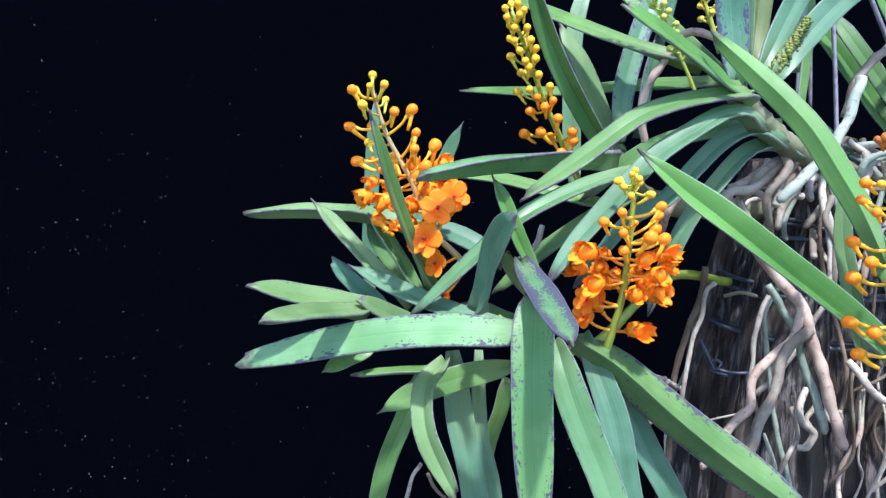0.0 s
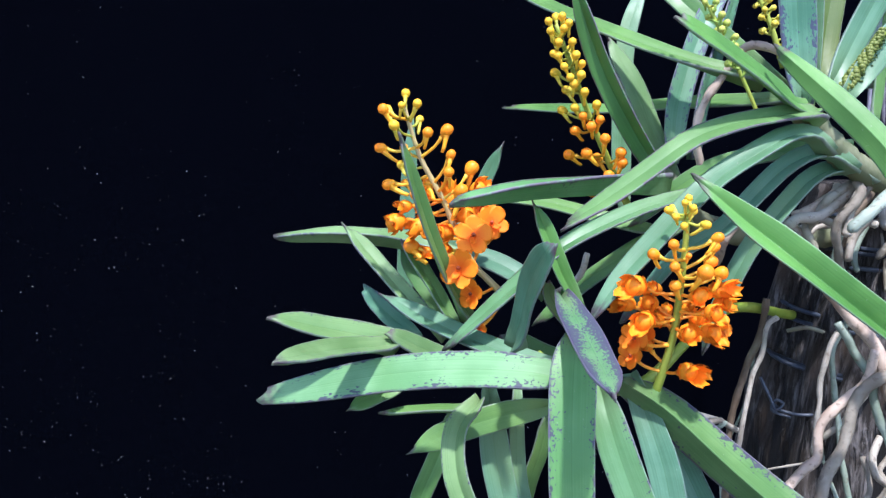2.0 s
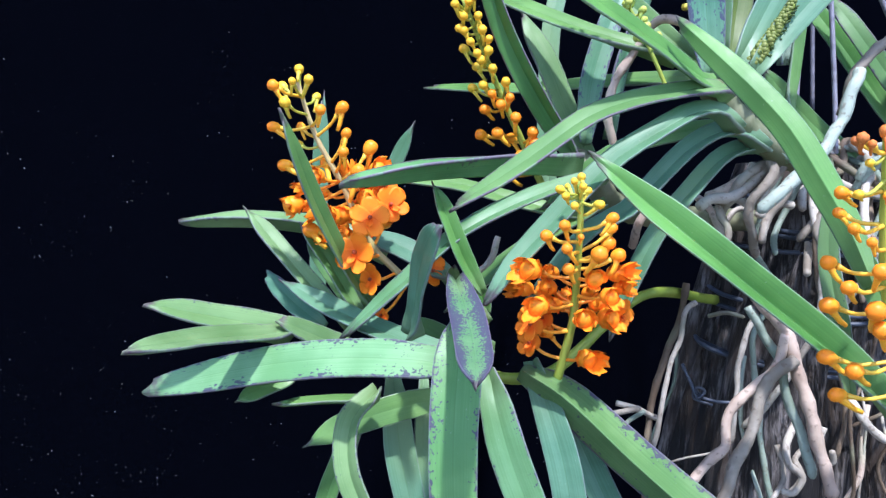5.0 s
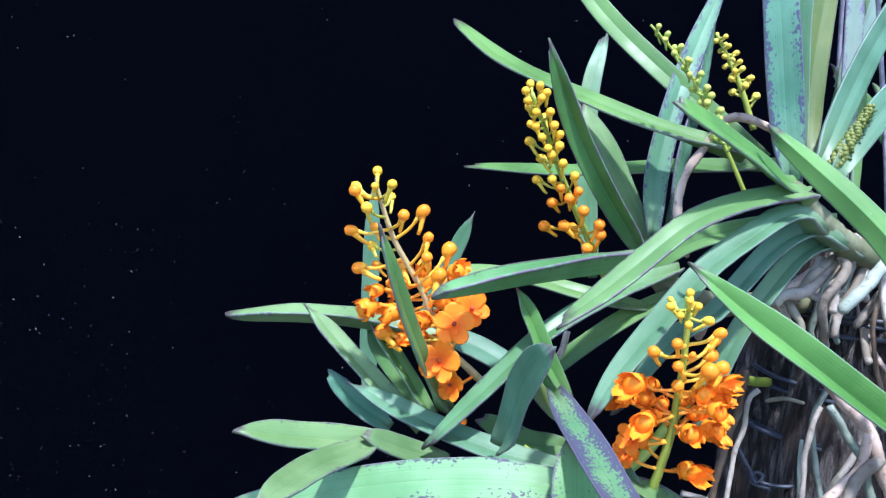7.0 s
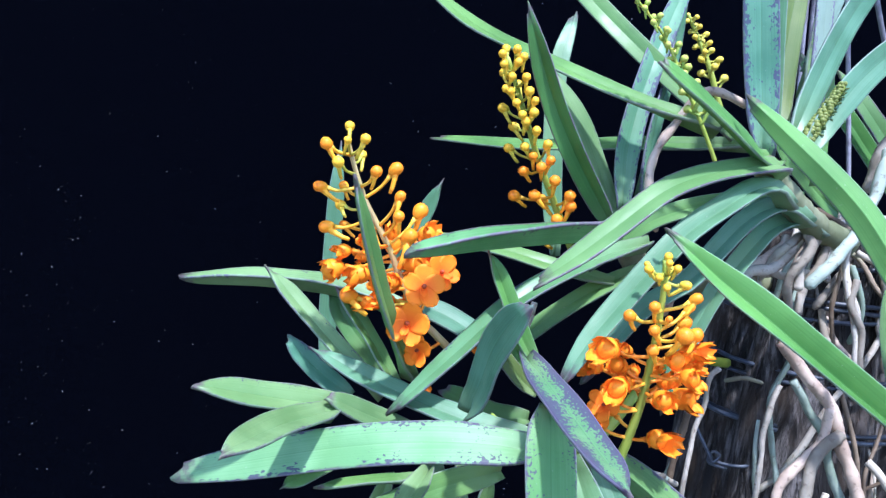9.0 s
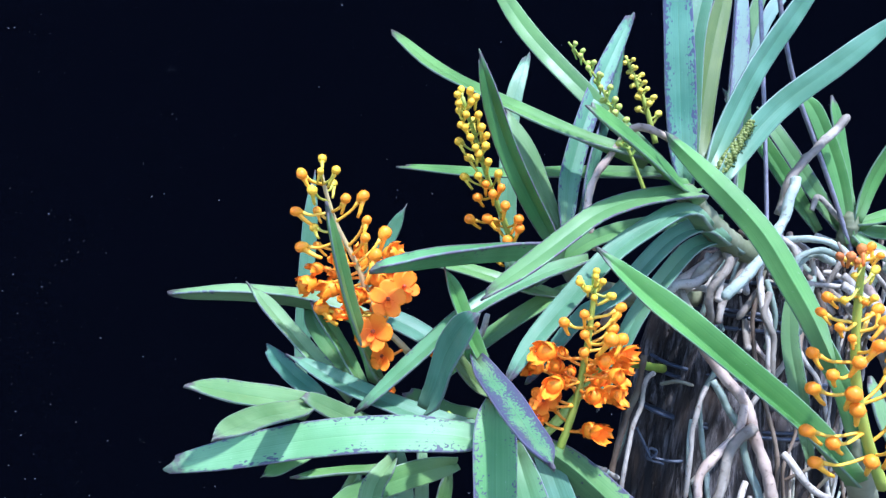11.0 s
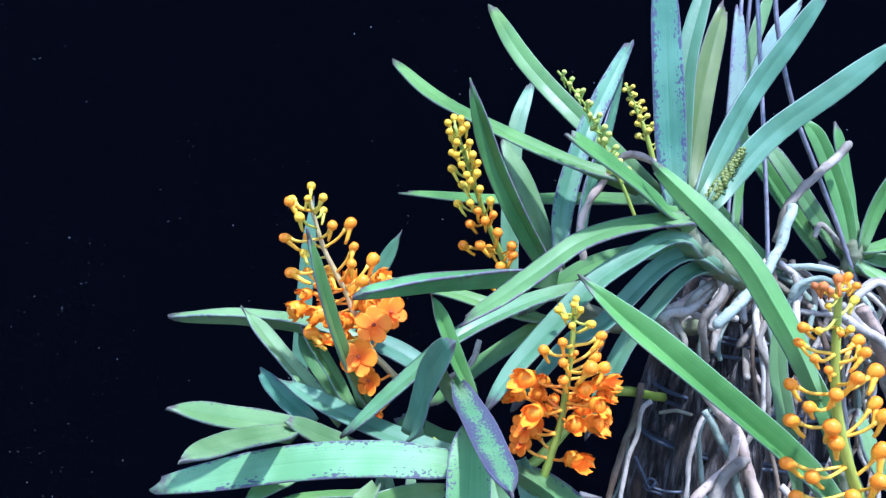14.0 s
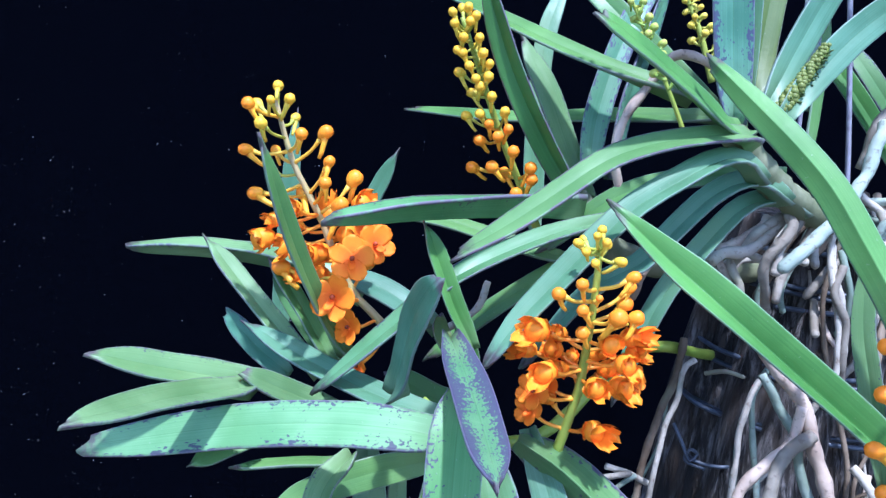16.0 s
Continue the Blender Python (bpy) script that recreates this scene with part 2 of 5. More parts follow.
def spline(points, n):
    """n + 1 places along a smooth curve through the points."""
    p = [Vector(q) for q in points]
    p = [p[0] * 2 - p[1], *p, p[-1] * 2 - p[-2]]
    out = []
    for i in range(n + 1):
        s = i / n * (len(p) - 3)
        k = min(int(s), len(p) - 4)
        f = s - k
        a, b, c, d = p[k : k + 4]
        out.append(0.5 * (2 * b + (c - a) * f + (2 * a - 5 * b + 4 * c - d) * f**2 + (3 * b - a - 3 * c + d) * f**3))
    return out


def tangents(path):
    return [(path[min(i + 1, len(path) - 1)] - path[max(i - 1, 0)]).normalized() for i in range(len(path))]


def tube(bm, path, radii, sides=7, rough=0.0, seed=0):
    """A closed tube along the path."""
    rng = random.Random(seed)
    ways = tangents(path)
    up = ways[0].orthogonal().normalized()
    rings = []
    for p, w, r in zip(path, ways, radii):
        up = (up - w * up.dot(w)).normalized()
        other = w.cross(up)
        ring = []
        for k in range(sides):
            a = 2 * math.pi * k / sides
            rr = r * (1 + rough * rng.uniform(-1, 1))
            ring.append(bm.verts.new(p + (up * math.cos(a) + other * math.sin(a)) * rr))
        rings.append(ring)
    for a, b in zip(rings, rings[1:]):
        for k in range(sides):
            bm.faces.new((a[k], a[(k + 1) % sides], b[(k + 1) % sides], b[k]))
    bm.faces.new(rings[0][::-1])
    bm.faces.new(rings[-1])
    return bm


def local(points, parent):
    o = Vector(parent.location) if parent else Vector()
    return [Vector(p) - o for p in points]


LEAF_LABEL = {
    "spot": "pale green leaf speckled with purple", "spotheavy": "blue-green leaf blotched with purple", "spotlight": "broad green leaf with purple-flecked margins",
    "spotedge": "green leaf with purple-spotted edges", "spotpale": "faded whitish leaf with violet spots", "purple": "dark purple mottled leaf",
    "olive": "yellowing olive leaf", "darkrim": "dark green leaf with a black rim", "archedge": "arching green leaf with purple-speckled rim", "darkedge": "green leaf with blackened margins",
}
leaf_count = 0
ACROSS = (-1, -0.9, -0.62, -0.32, -0.05, 0, 0.05, 0.32, 0.62, 0.9, 1)


def leaf(plant, points, width, facing, fold, kind, taper=0.5, label=""):
    """A strap leaf from base to tip: two halves folded along the midrib, notched two-lobed tip, real thickness."""
    global leaf_count
    leaf_count += 1
    rng = random.Random(leaf_count)
    n, m = 18, 5
    path = spline(local(points, plant), n)
    ways = tangents(path)
    length = sum((b - a).length for a, b in zip(path, path[1:]))
    ends = [Vector(f).normalized() for f in (facing if isinstance(facing[0], tuple) else (facing, facing))]
    half, thick = width / 2, 0.0023
    lobe = rng.choice((-1, 1))
    peak, notch = rng.uniform(0.05, 0.7), rng.choice((0, 0.5, 1))
    ph, wav = rng.uniform(0, 6), rng.uniform(0.01, 0.035)
    bm = bmesh.new()
    uvl = bm.loops.layers.uv.new("UVMap")
    uvs = {}
    top, low = [], []
    for i, (p, w) in enumerate(zip(path, ways)):
        v = i / n
        face = ends[0].lerp(ends[1], v)
        up = (face - w * face.dot(w)).normalized()
        side = w.cross(up)
        twist = 0.12 * math.sin(ph + 3.1 * v)
        up, side = up * math.cos(twist) + side * math.sin(twist), side * math.cos(twist) - up * math.sin(twist)
        g = min(1.0, 0.74 + 0.9 * v) * (1 - 0.12 * max(0.0, v - 0.4) / 0.6) * (1 - (1 - taper) * max(0.0, (v - 0.7) / 0.3) ** 2.4)
        deep = fold * (1.15 - 0.4 * v) + 1.5 * (max(0.0, 0.16 - v) / 0.16) ** 1.4
        rows = ([], [])
        for u in ACROSS:
            wide = half * g / math.sqrt(1 + (0.7 * deep) ** 2)
            h = deep * wide * (1.3 * abs(u) - 0.35 * u * u - 0.45) + half * wav * math.sin(ph + 17 * v + (2 if u > 0 else 0)) * u * u
            place = p + side * (u * wide) + up * h
            if i == n:
                ext = 0.010 * max(0.0, 1 - abs(u * lobe - peak) * 1.1) - 0.003 * notch * (abs(u) < 0.2)
                place = place + w * ext * min(1.0, length / 0.08) * 0.6
            t = thick * (1 + 0.9 * max(0.0, 0.25 - v) / 0.25) * (1.35 - abs(u) * 0.9) * (0.6 if i == n else 1)
            for row, off in zip(rows, (0.5, -0.5)):
                vert = bm.verts.new(place + up * (t * off))
                uvs[vert] = ((u + 1) / 2, v)
                row.append(vert)
        top.append(rows[0])
        low.append(rows[1])
    c = 2 * m
    for i in range(n):
        for k in range(c):
            bm.faces.new((top[i][k], top[i][k + 1], top[i + 1][k + 1], top[i + 1][k]))
            bm.faces.new((low[i][k + 1], low[i][k], low[i + 1][k], low[i + 1][k + 1]))
        bm.faces.new((low[i][0], top[i][0], top[i + 1][0], low[i + 1][0]))
        bm.faces.new((top[i][c], low[i][c], low[i + 1][c], top[i + 1][c]))
    for i in (0, n):
        for k in range(c):
            bm.faces.new((top[i][k], low[i][k], low[i][k + 1], top[i][k + 1]) if i == 0 else (top[i][k + 1], low[i][k + 1], low[i][k], top[i][k]))
    for f in bm.faces:
        for l in f.loops:
            l[uvl].uv = uvs[l.vert]
    bmesh.ops.recalc_face_normals(bm, faces=bm.faces)
    return part("leaf", bm, LEAF[kind], plant, label or LEAF_LABEL.get(kind, ""))


# ---- setting ----
def setting():
    # ground plane never in view, added below to set the bounce light
    bm = bmesh.new()
    bmesh.ops.create_grid(bm, x_segments=2, y_segments=2, size=60)
    g = part("ground", bm, GROUND, None)
    g.location = (0, 0, GROUND_Z)
    tagged(g, "unseen dark ground assumed under the orchid display", "ground", kind="structure")
    # a hanging cloth with soft vertical folds
    bm = bmesh.new()
    cols, rows = 90, 12
    grid = [[bm.verts.new((-1.5 + 3.2 * i / cols, 0.012 * math.sin(i * 0.42) * math.sin(i * 0.13 + 1) + 0.006 * noise.noise((i * 0.2, j * 0.5, 0)), GROUND_Z + 1.5 * j / rows)) for i in range(cols + 1)] for j in range(rows + 1)]
    for j in range(rows):
        for i in range(cols):
            bm.faces.new((grid[j][i], grid[j][i + 1], grid[j + 1][i + 1], grid[j + 1][i]))
    bmesh.ops.solidify(bm, geom=bm.faces[:], thickness=0.002)
    c = part("backdrop", bm, CLOTH, None)
    c.location = (0, CLOTH_Y, 0)
    tagged(c, "black velvet cloth backdrop dusted with pale lint", "backdrop", kind="structure")
    rng = random.Random(5)
    verts, faces = [], []
    for k in range(3700):
        x = -0.62 + 1.1 * rng.random() ** 1.6
        z = 0.62 + 0.62 * rng.random() ** 1.25
        # more specks at lower left, also to brighten the cloth where sun falls
        if k >= 2600:
            x, z = -0.62 + 0.42 * rng.random() ** 1.2, 0.64 + 0.36 * rng.random() ** 1.3
        if x > 0.1 and rng.random() < 0.6:
            continue
        r = 0.00014 + 0.00055 * rng.random() ** 6
        y = CLOTH_Y - 0.016 - 0.002 * rng.random()
        b = len(verts)
        s, a = rng.uniform(0.6, 1.8), rng.uniform(0, 3.14)
        for dx, dy, dz in ((s, 0, 0), (0, 0, 1 / s), (-s, 0, 0), (0, 0, -1 / s), (0, -0.7, 0), (0, 0.7, 0)):
            verts.append((x + r * (dx * math.cos(a) - dz * math.sin(a)), y + r * dy, z + r * (dx * math.sin(a) + dz * math.cos(a))))
        for q in range(4):
            faces.append((b + q, b + (q + 1) % 4, b + 4))
            faces.append((b + (q + 1) % 4, b + q, b + 5))
    me = bpy.data.meshes.new("lint")
    me.from_pydata(verts, [], faces)
    me.materials.append(LINT)
    tagged(new("lint", me), "pale dust and lint specks on black cloth", "lint", kind="stuff")


GROUND_Z, CLOTH_Y = 0.45, 0.69
setting()


# ---- the orchids ----
PLANT = {
    "left": thing("orchid_plant", (0.0420, 0.3900, 0.9270), "leafy strap-leaved orchid with two spikes of orange flowers", "orchid", "orchids on the log"),
    "back": thing("orchid_plant", (0.0960, 0.4400, 0.9850), "strap-leaved orchid with one orange spike still in bud", "orchid", "orchids on the log"),
    "middle": thing("orchid_plant", (0.1500, 0.4000, 1.0110), "orchid with arching blue-green leaves and yellow-green bud spikes", "orchid", "orchids on the log"),
    "right": thing("orchid_plant", (0.2630, 0.4520, 1.0050), "green strap-leaved orchid on top of the rooted log", "orchid", "orchids on the log"),
    "front": thing("orchid_plant", (0.1940, 0.3250, 0.9200), "orchid with two long green leaves and an orange spike", "orchid", "orchids on the log"),
}

# leaves of the left plant
leaf(PLANT["left"], [(0.0430, 0.3380, 0.9190), (0.0070, 0.3450, 0.9200), (-0.0330, 0.3520, 0.9150), (-0.0880, 0.3660, 0.9000)], 0.0168, (0, -0.78, 0.75), 0.2, "spotmint")
leaf(PLANT["left"], [(-0.0320, 0.3790, 0.9220), (-0.0530, 0.3620, 0.9300), (-0.0780, 0.3460, 0.9390)], 0.0130, (0, -0.7, 0.75), 0.5, "light", 0.35)
leaf(PLANT["left"], [(-0.0330, 0.3790, 0.9200), (-0.0490, 0.3350, 0.9300), (-0.0600, 0.2860, 0.9390)], 0.0128, (0, -0.75, 0.75), 0.5, "light", 0.25)
leaf(PLANT["left"], [(-0.0030, 0.3950, 0.9060), (-0.0200, 0.3850, 0.9160), (-0.0350, 0.3720, 0.9270)], 0.0115, (0.3, -0.6, 0.8), 0.4, "light")
leaf(PLANT["left"], [(0.0010, 0.4350, 0.9450), (-0.0290, 0.4370, 0.9570), (-0.0680, 0.4470, 0.9600), (-0.1070, 0.4600, 0.9570)], 0.0165, (0, -0.25, 1), 1.0, "light")
leaf(PLANT["left"], [(-0.0140, 0.4100, 0.9160), (-0.0360, 0.4200, 0.9360), (-0.0520, 0.4270, 0.9520), (-0.0640, 0.4310, 0.9650)], 0.0112, (0.5, -0.7, 0.6), 0.6, "light", 0.2)
leaf(PLANT["left"], [(-0.0413, 0.4760, 0.9056), (-0.0413, 0.4773, 0.9370), (-0.0394, 0.4787, 0.9833), (-0.0375, 0.4800, 1.0190)], 0.0092, (0.3, -1, 0.1), 0.3, "blue", 0.2)
leaf(PLANT["left"], [(-0.0090, 0.4100, 0.9210), (-0.0220, 0.4100, 0.9440), (-0.0330, 0.4100, 0.9610)], 0.0090, (0.7, -0.7, 0.3), 0.6, "green")
leaf(PLANT["left"], [(-0.0020, 0.4100, 0.9240), (-0.0110, 0.3870, 0.9490), (-0.0200, 0.3670, 0.9790), (-0.0270, 0.3520, 1.0090)], 0.0096, (0.92, -0.55, 0.1), 0.6, "green", 0.12)
leaf(PLANT["left"], [(0.0450, 0.3750, 0.9100), (0.0140, 0.3850, 0.9160), (-0.0170, 0.4000, 0.9250), (-0.0410, 0.4100, 0.9350)], 0.0125, (0, -0.6, 0.9), 0.5, "blue", 0.25)
leaf(PLANT["left"], [(-0.0280, 0.4250, 0.9110), (-0.0430, 0.4280, 0.9220), (-0.0560, 0.4300, 0.9350)], 0.0100, (0.3, -1, 0.5), 0.4, "spot")
leaf(PLANT["left"], [(-0.0160, 0.4600, 0.9460), (-0.0000, 0.4600, 0.9810), (0.0110, 0.4580, 1.0050)], 0.0085, (-0.3, -1, 0.2), 0.4, "blue", 0.2)
leaf(PLANT["left"], [(0.0185, 0.3720, 0.9217), (0.0209, 0.3633, 0.9348), (0.0236, 0.3545, 0.9507), (0.0268, 0.3458, 0.9613), (0.0311, 0.3370, 0.9705)], 0.0155, (-0.87, -0.5, 0.1), 0.25, "blue", 0.45)
leaf(PLANT["left"], [(0.0470, 0.3890, 0.9360), (0.0390, 0.3890, 0.9520), (0.0330, 0.3900, 0.9670), (0.0270, 0.3910, 0.9810)], 0.0092, (0.5, -1, 0.2), 1.0, "green2", 0.2)
leaf(PLANT["left"], [(0.0370, 0.3600, 0.9470), (0.0420, 0.3270, 0.9420), (0.0450, 0.2950, 0.9380), (0.0460, 0.2660, 0.9370)], 0.0128, (0.1, -0.8, 0.6), 0.35, "purple", 0.12)
leaf(PLANT["left"], [(0.0410, 0.3350, 0.9360), (0.0390, 0.3220, 0.9230), (0.0380, 0.3080, 0.8950), (0.0400, 0.3000, 0.8470)], 0.0175, (0, -1, 0.3), 0.2, "spotlight")
leaf(PLANT["left"], [(0.0500, 0.3350, 0.9190), (0.0570, 0.3200, 0.8950), (0.0670, 0.3120, 0.8700), (0.0760, 0.3050, 0.8450)], 0.0140, (-0.2, -1, 0.3), 0.3, "paleedge")
# next two are mid-green leaves in shade; the blue-green colour stands in for it
leaf(PLANT["left"], [(0.0680, 0.3720, 0.9120), (0.0790, 0.3520, 0.8790), (0.0840, 0.3450, 0.8500), (0.0890, 0.3400, 0.8260)], 0.0135, (-0.2, -1, 0.3), 0.3, "blue")
leaf(PLANT["left"], [(0.0760, 0.3770, 0.9050), (0.0950, 0.3620, 0.8640), (0.1060, 0.3550, 0.8430), (0.1170, 0.3500, 0.8210)], 0.0125, (-0.2, -1, 0.3), 0.3, "blue")
leaf(PLANT["left"], [(0.0630, 0.3650, 0.9100), (0.0810, 0.3600, 0.9000), (0.1060, 0.3480, 0.8800), (0.1300, 0.3350, 0.8630), (0.1530, 0.3250, 0.8480)], 0.0240, ((0.1, 1, -0.25), (0.1, 1, -0.25)), 1.35, "spotedge")
leaf(PLANT["left"], [(0.0360, 0.3950, 0.8890), (0.0130, 0.3880, 0.8860), (-0.0090, 0.3820, 0.8800), (-0.0250, 0.3780, 0.8730)], 0.0125, (0, -1, 0.4), 0.25, "green", 0.25)
leaf(PLANT["left"], [(-0.0300, 0.3750, 0.9040), (-0.0400, 0.3680, 0.9010), (-0.0510, 0.3610, 0.8970)], 0.0085, (0, -1, 0.6), 0.4, "green", 0.15)
leaf(PLANT["left"], [(0.0000, 0.3850, 0.8900), (-0.0200, 0.3800, 0.8910), (-0.0380, 0.3740, 0.8910)], 0.0060, (0, -0.3, 1), 0.4, "green", 0.12)
leaf(PLANT["left"], [(0.0040, 0.3750, 0.8970), (-0.0050, 0.3600, 0.8890), (-0.0040, 0.3500, 0.8710), (0.0080, 0.3450, 0.8460)], 0.0125, (-0.4, -1, 0.3), 0.8, "light")
leaf(PLANT["left"], [(-0.0090, 0.4200, 0.8770), (-0.0180, 0.4200, 0.8520), (-0.0280, 0.4200, 0.8270), (-0.0370, 0.4200, 0.7910)], 0.0110, (-0.2, -1, 0.2), 0.4, "green")
leaf(PLANT["left"], [(0.0070, 0.4050, 0.8940), (0.0110, 0.3950, 0.8620), (0.0170, 0.3900, 0.8340), (0.0210, 0.3850, 0.8010)], 0.0145, (0, -1, 0.3), 0.3, "blue")
leaf(PLANT["left"], [(0.0200, 0.4100, 0.8930), (0.0210, 0.4000, 0.8540), (0.0270, 0.3950, 0.8290), (0.0320, 0.3900, 0.7980)], 0.0090, (0.5, -1, 0.2), 0.5, "blue")
leaf(PLANT["left"], [(0.0350, 0.4200, 0.8750), (0.0330, 0.4200, 0.8590), (0.0270, 0.4200, 0.8400), (0.0230, 0.4200, 0.8140)], 0.0090, (0.3, -1, 0.2), 0.4, "green")
leaf(PLANT["left"], [(0.0329, 0.4100, 0.9378), (0.0158, 0.4175, 0.9482), (-0.0032, 0.4250, 0.9555)], 0.0130, (0, -0.6, 0.9), 0.3, "blue")
leaf(PLANT["left"], [(0.0500, 0.4000, 0.9210), (0.0420, 0.4000, 0.9290), (0.0350, 0.4000, 0.9380), (0.0340, 0.4050, 0.9440)], 0.0080, (0.4, -0.9, 0.3), 0.6, "olive")
leaf(PLANT["left"], [(0.0500, 0.4100, 0.9230), (0.0460, 0.4100, 0.9330), (0.0420, 0.4150, 0.9390)], 0.0070, (-0.4, -0.9, 0.3), 0.6, "green2")
leaf(PLANT["left"], [(0.0530, 0.4250, 0.9010), (0.0360, 0.4250, 0.9030), (0.0150, 0.4300, 0.9130)], 0.0130, (0, -0.8, 0.6), 0.4, "dark")
leaf(PLANT["left"], [(-0.0080, 0.4300, 0.9130), (-0.0210, 0.4350, 0.9300), (-0.0320, 0.4400, 0.9440), (-0.0370, 0.4450, 0.9540)], 0.0110, (0.2, -1, 0.2), 0.4, "dark")

# leaves of the back plant
leaf(PLANT["back"], [(0.0940, 0.4450, 0.9880), (0.0760, 0.4370, 1.0130), (0.0580, 0.4300, 1.0450), (0.0440, 0.4250, 1.0820)], 0.0125, (-0.6, -0.8, 0.2), 0.8, "darkrim", 0.25)
leaf(PLANT["back"], [(0.0980, 0.4520, 0.9890), (0.0860, 0.4520, 1.0150), (0.0770, 0.4560, 1.0370), (0.0660, 0.4650, 1.0590)], 0.0135, (0.35, -0.75, 0.6), 0.25, "light", 0.2)
leaf(PLANT["back"], [(0.1340, 0.4300, 1.0360), (0.0880, 0.4350, 1.0510), (0.0490, 0.4600, 1.0700), (0.0260, 0.4850, 1.0850), (0.0070, 0.5130, 1.1050)], 0.0128, (0, -0.55, 0.85), 0.35, "green")
leaf(PLANT["back"], [(0.1630, 0.4600, 1.0300), (0.1190, 0.4800, 1.0290), (0.0670, 0.5100, 1.0260), (0.0170, 0.5340, 1.0280)], 0.0105, (0, -0.7, 0.8), 0.35, "green")
leaf(PLANT["back"], [(0.0860, 0.5300, 0.9630), (0.0840, 0.5400, 1.0070), (0.0870, 0.5550, 1.0670), (0.0980, 0.5690, 1.1030)], 0.0120, (-0.2, -1, 0.1), 0.3, "blue")
leaf(PLANT["back"], [(0.1510, 0.4500, 1.0330), (0.1080, 0.4650, 1.0730), (0.0800, 0.4850, 1.1060), (0.0630, 0.5100, 1.1390)], 0.0118, (-0.2, -0.95, 0.25), 0.35, "green")
leaf(PLANT["back"], [(0.0950, 0.4400, 0.9980), (0.0990, 0.4480, 1.0310), (0.1150, 0.4650, 1.0730), (0.1420, 0.4950, 1.1200)], 0.0120, (-0.1, -1, 0.2), 0.35, "spotheavy")
leaf(PLANT["back"], [(0.1070, 0.4500, 1.0000), (0.1120, 0.4550, 1.0320), (0.1240, 0.4700, 1.0640), (0.1370, 0.4900, 1.1000)], 0.0090, (0.6, -0.8, 0.2), 0.4, "spotheavy")
leaf(PLANT["back"], [(0.0920, 0.4300, 0.9890), (0.0590, 0.4050, 0.9900), (0.0250, 0.3820, 0.9890), (-0.0050, 0.3690, 0.9850)], 0.0170, (0, 0.02, 1), 1.1, "darkedge")
leaf(PLANT["back"], [(0.0930, 0.4400, 0.9630), (0.0620, 0.4400, 0.9710), (0.0320, 0.4500, 0.9780), (-0.0020, 0.4550, 0.9810)], 0.0090, (0, -0.7, 0.7), 0.35, "green")
leaf(PLANT["back"], [(0.1040, 0.4250, 0.9840), (0.0730, 0.4100, 0.9770), (0.0390, 0.3950, 0.9620), (0.0140, 0.3880, 0.9410), (-0.0090, 0.3840, 0.9200)], 0.0112, (-0.35, -0.6, 0.8), 0.6, "paleedge")
leaf(PLANT["back"], [(0.1060, 0.4400, 0.9700), (0.0810, 0.4400, 0.9570), (0.0540, 0.4400, 0.9380), (0.0330, 0.4400, 0.9190)], 0.0100, (-0.2, -0.8, 0.6), 0.4, "green")

# leaves of the middle plant
leaf(PLANT["middle"], [(0.1467, 0.3918, 1.0182), (0.1393, 0.3857, 1.0214), (0.1166, 0.3796, 1.0187), (0.1001, 0.3733, 1.0148), (0.0862, 0.3670, 1.0092), (0.0695, 0.3606, 0.9978), (0.0532, 0.3542, 0.9868), (0.0393, 0.3477, 0.9788)], 0.0116, (-0.25, -0.5, 0.8), 0.4, "archedge")
leaf(PLANT["middle"], [(0.1516, 0.3926, 1.0045), (0.1423, 0.3874, 1.0122), (0.1309, 0.3822, 1.0118), (0.1166, 0.3770, 1.0047), (0.1003, 0.3718, 0.9949), (0.0866, 0.3667, 0.9829), (0.0709, 0.3616, 0.9666), (0.0598, 0.3565, 0.9551), (0.0507, 0.3514, 0.9431)], 0.0116, (-0.35, -0.6, 0.75), 0.7, "blue")
leaf(PLANT["middle"], [(0.1663, 0.4020, 0.9969), (0.1561, 0.3989, 1.0038), (0.1447, 0.3957, 1.0040), (0.1324, 0.3926, 0.9975), (0.1193, 0.3894, 0.9849), (0.1073, 0.3863, 0.9725), (0.0888, 0.3831, 0.9621), (0.0669, 0.3800, 0.9352)], 0.0108, (-0.35, -0.6, 0.75), 0.75, "blue")
leaf(PLANT["middle"], [(0.1796, 0.4150, 0.9911), (0.1709, 0.4114, 0.9964), (0.1601, 0.4079, 0.9971), (0.1484, 0.4043, 0.9926), (0.1348, 0.4007, 0.9782), (0.1213, 0.3971, 0.9612), (0.1103, 0.3936, 0.9394), (0.1027, 0.3900, 0.9213)], 0.0108, (-0.4, -0.6, 0.75), 0.75, "blue")
leaf(PLANT["middle"], [(0.1720, 0.4200, 1.0070), (0.1340, 0.4250, 1.0030), (0.1050, 0.4300, 0.9930), (0.0790, 0.4350, 0.9700)], 0.0100, (-0.2, -0.8, 0.7), 0.5, "green")
leaf(PLANT["middle"], [(0.1462, 0.4000, 1.0225), (0.1340, 0.3882, 1.0256), (0.1133, 0.3765, 1.0383), (0.0962, 0.3647, 1.0472), (0.0794, 0.3530, 1.0554)], 0.0145, (0.1, -0.7, 0.7), 0.3, "green2")
leaf(PLANT["middle"], [(0.1410, 0.4000, 1.0250), (0.1370, 0.4000, 1.0620), (0.1330, 0.4000, 1.0990), (0.1300, 0.4050, 1.1430)], 0.0155, (0.05, -1, 0.1), 0.25, "spotheavy")
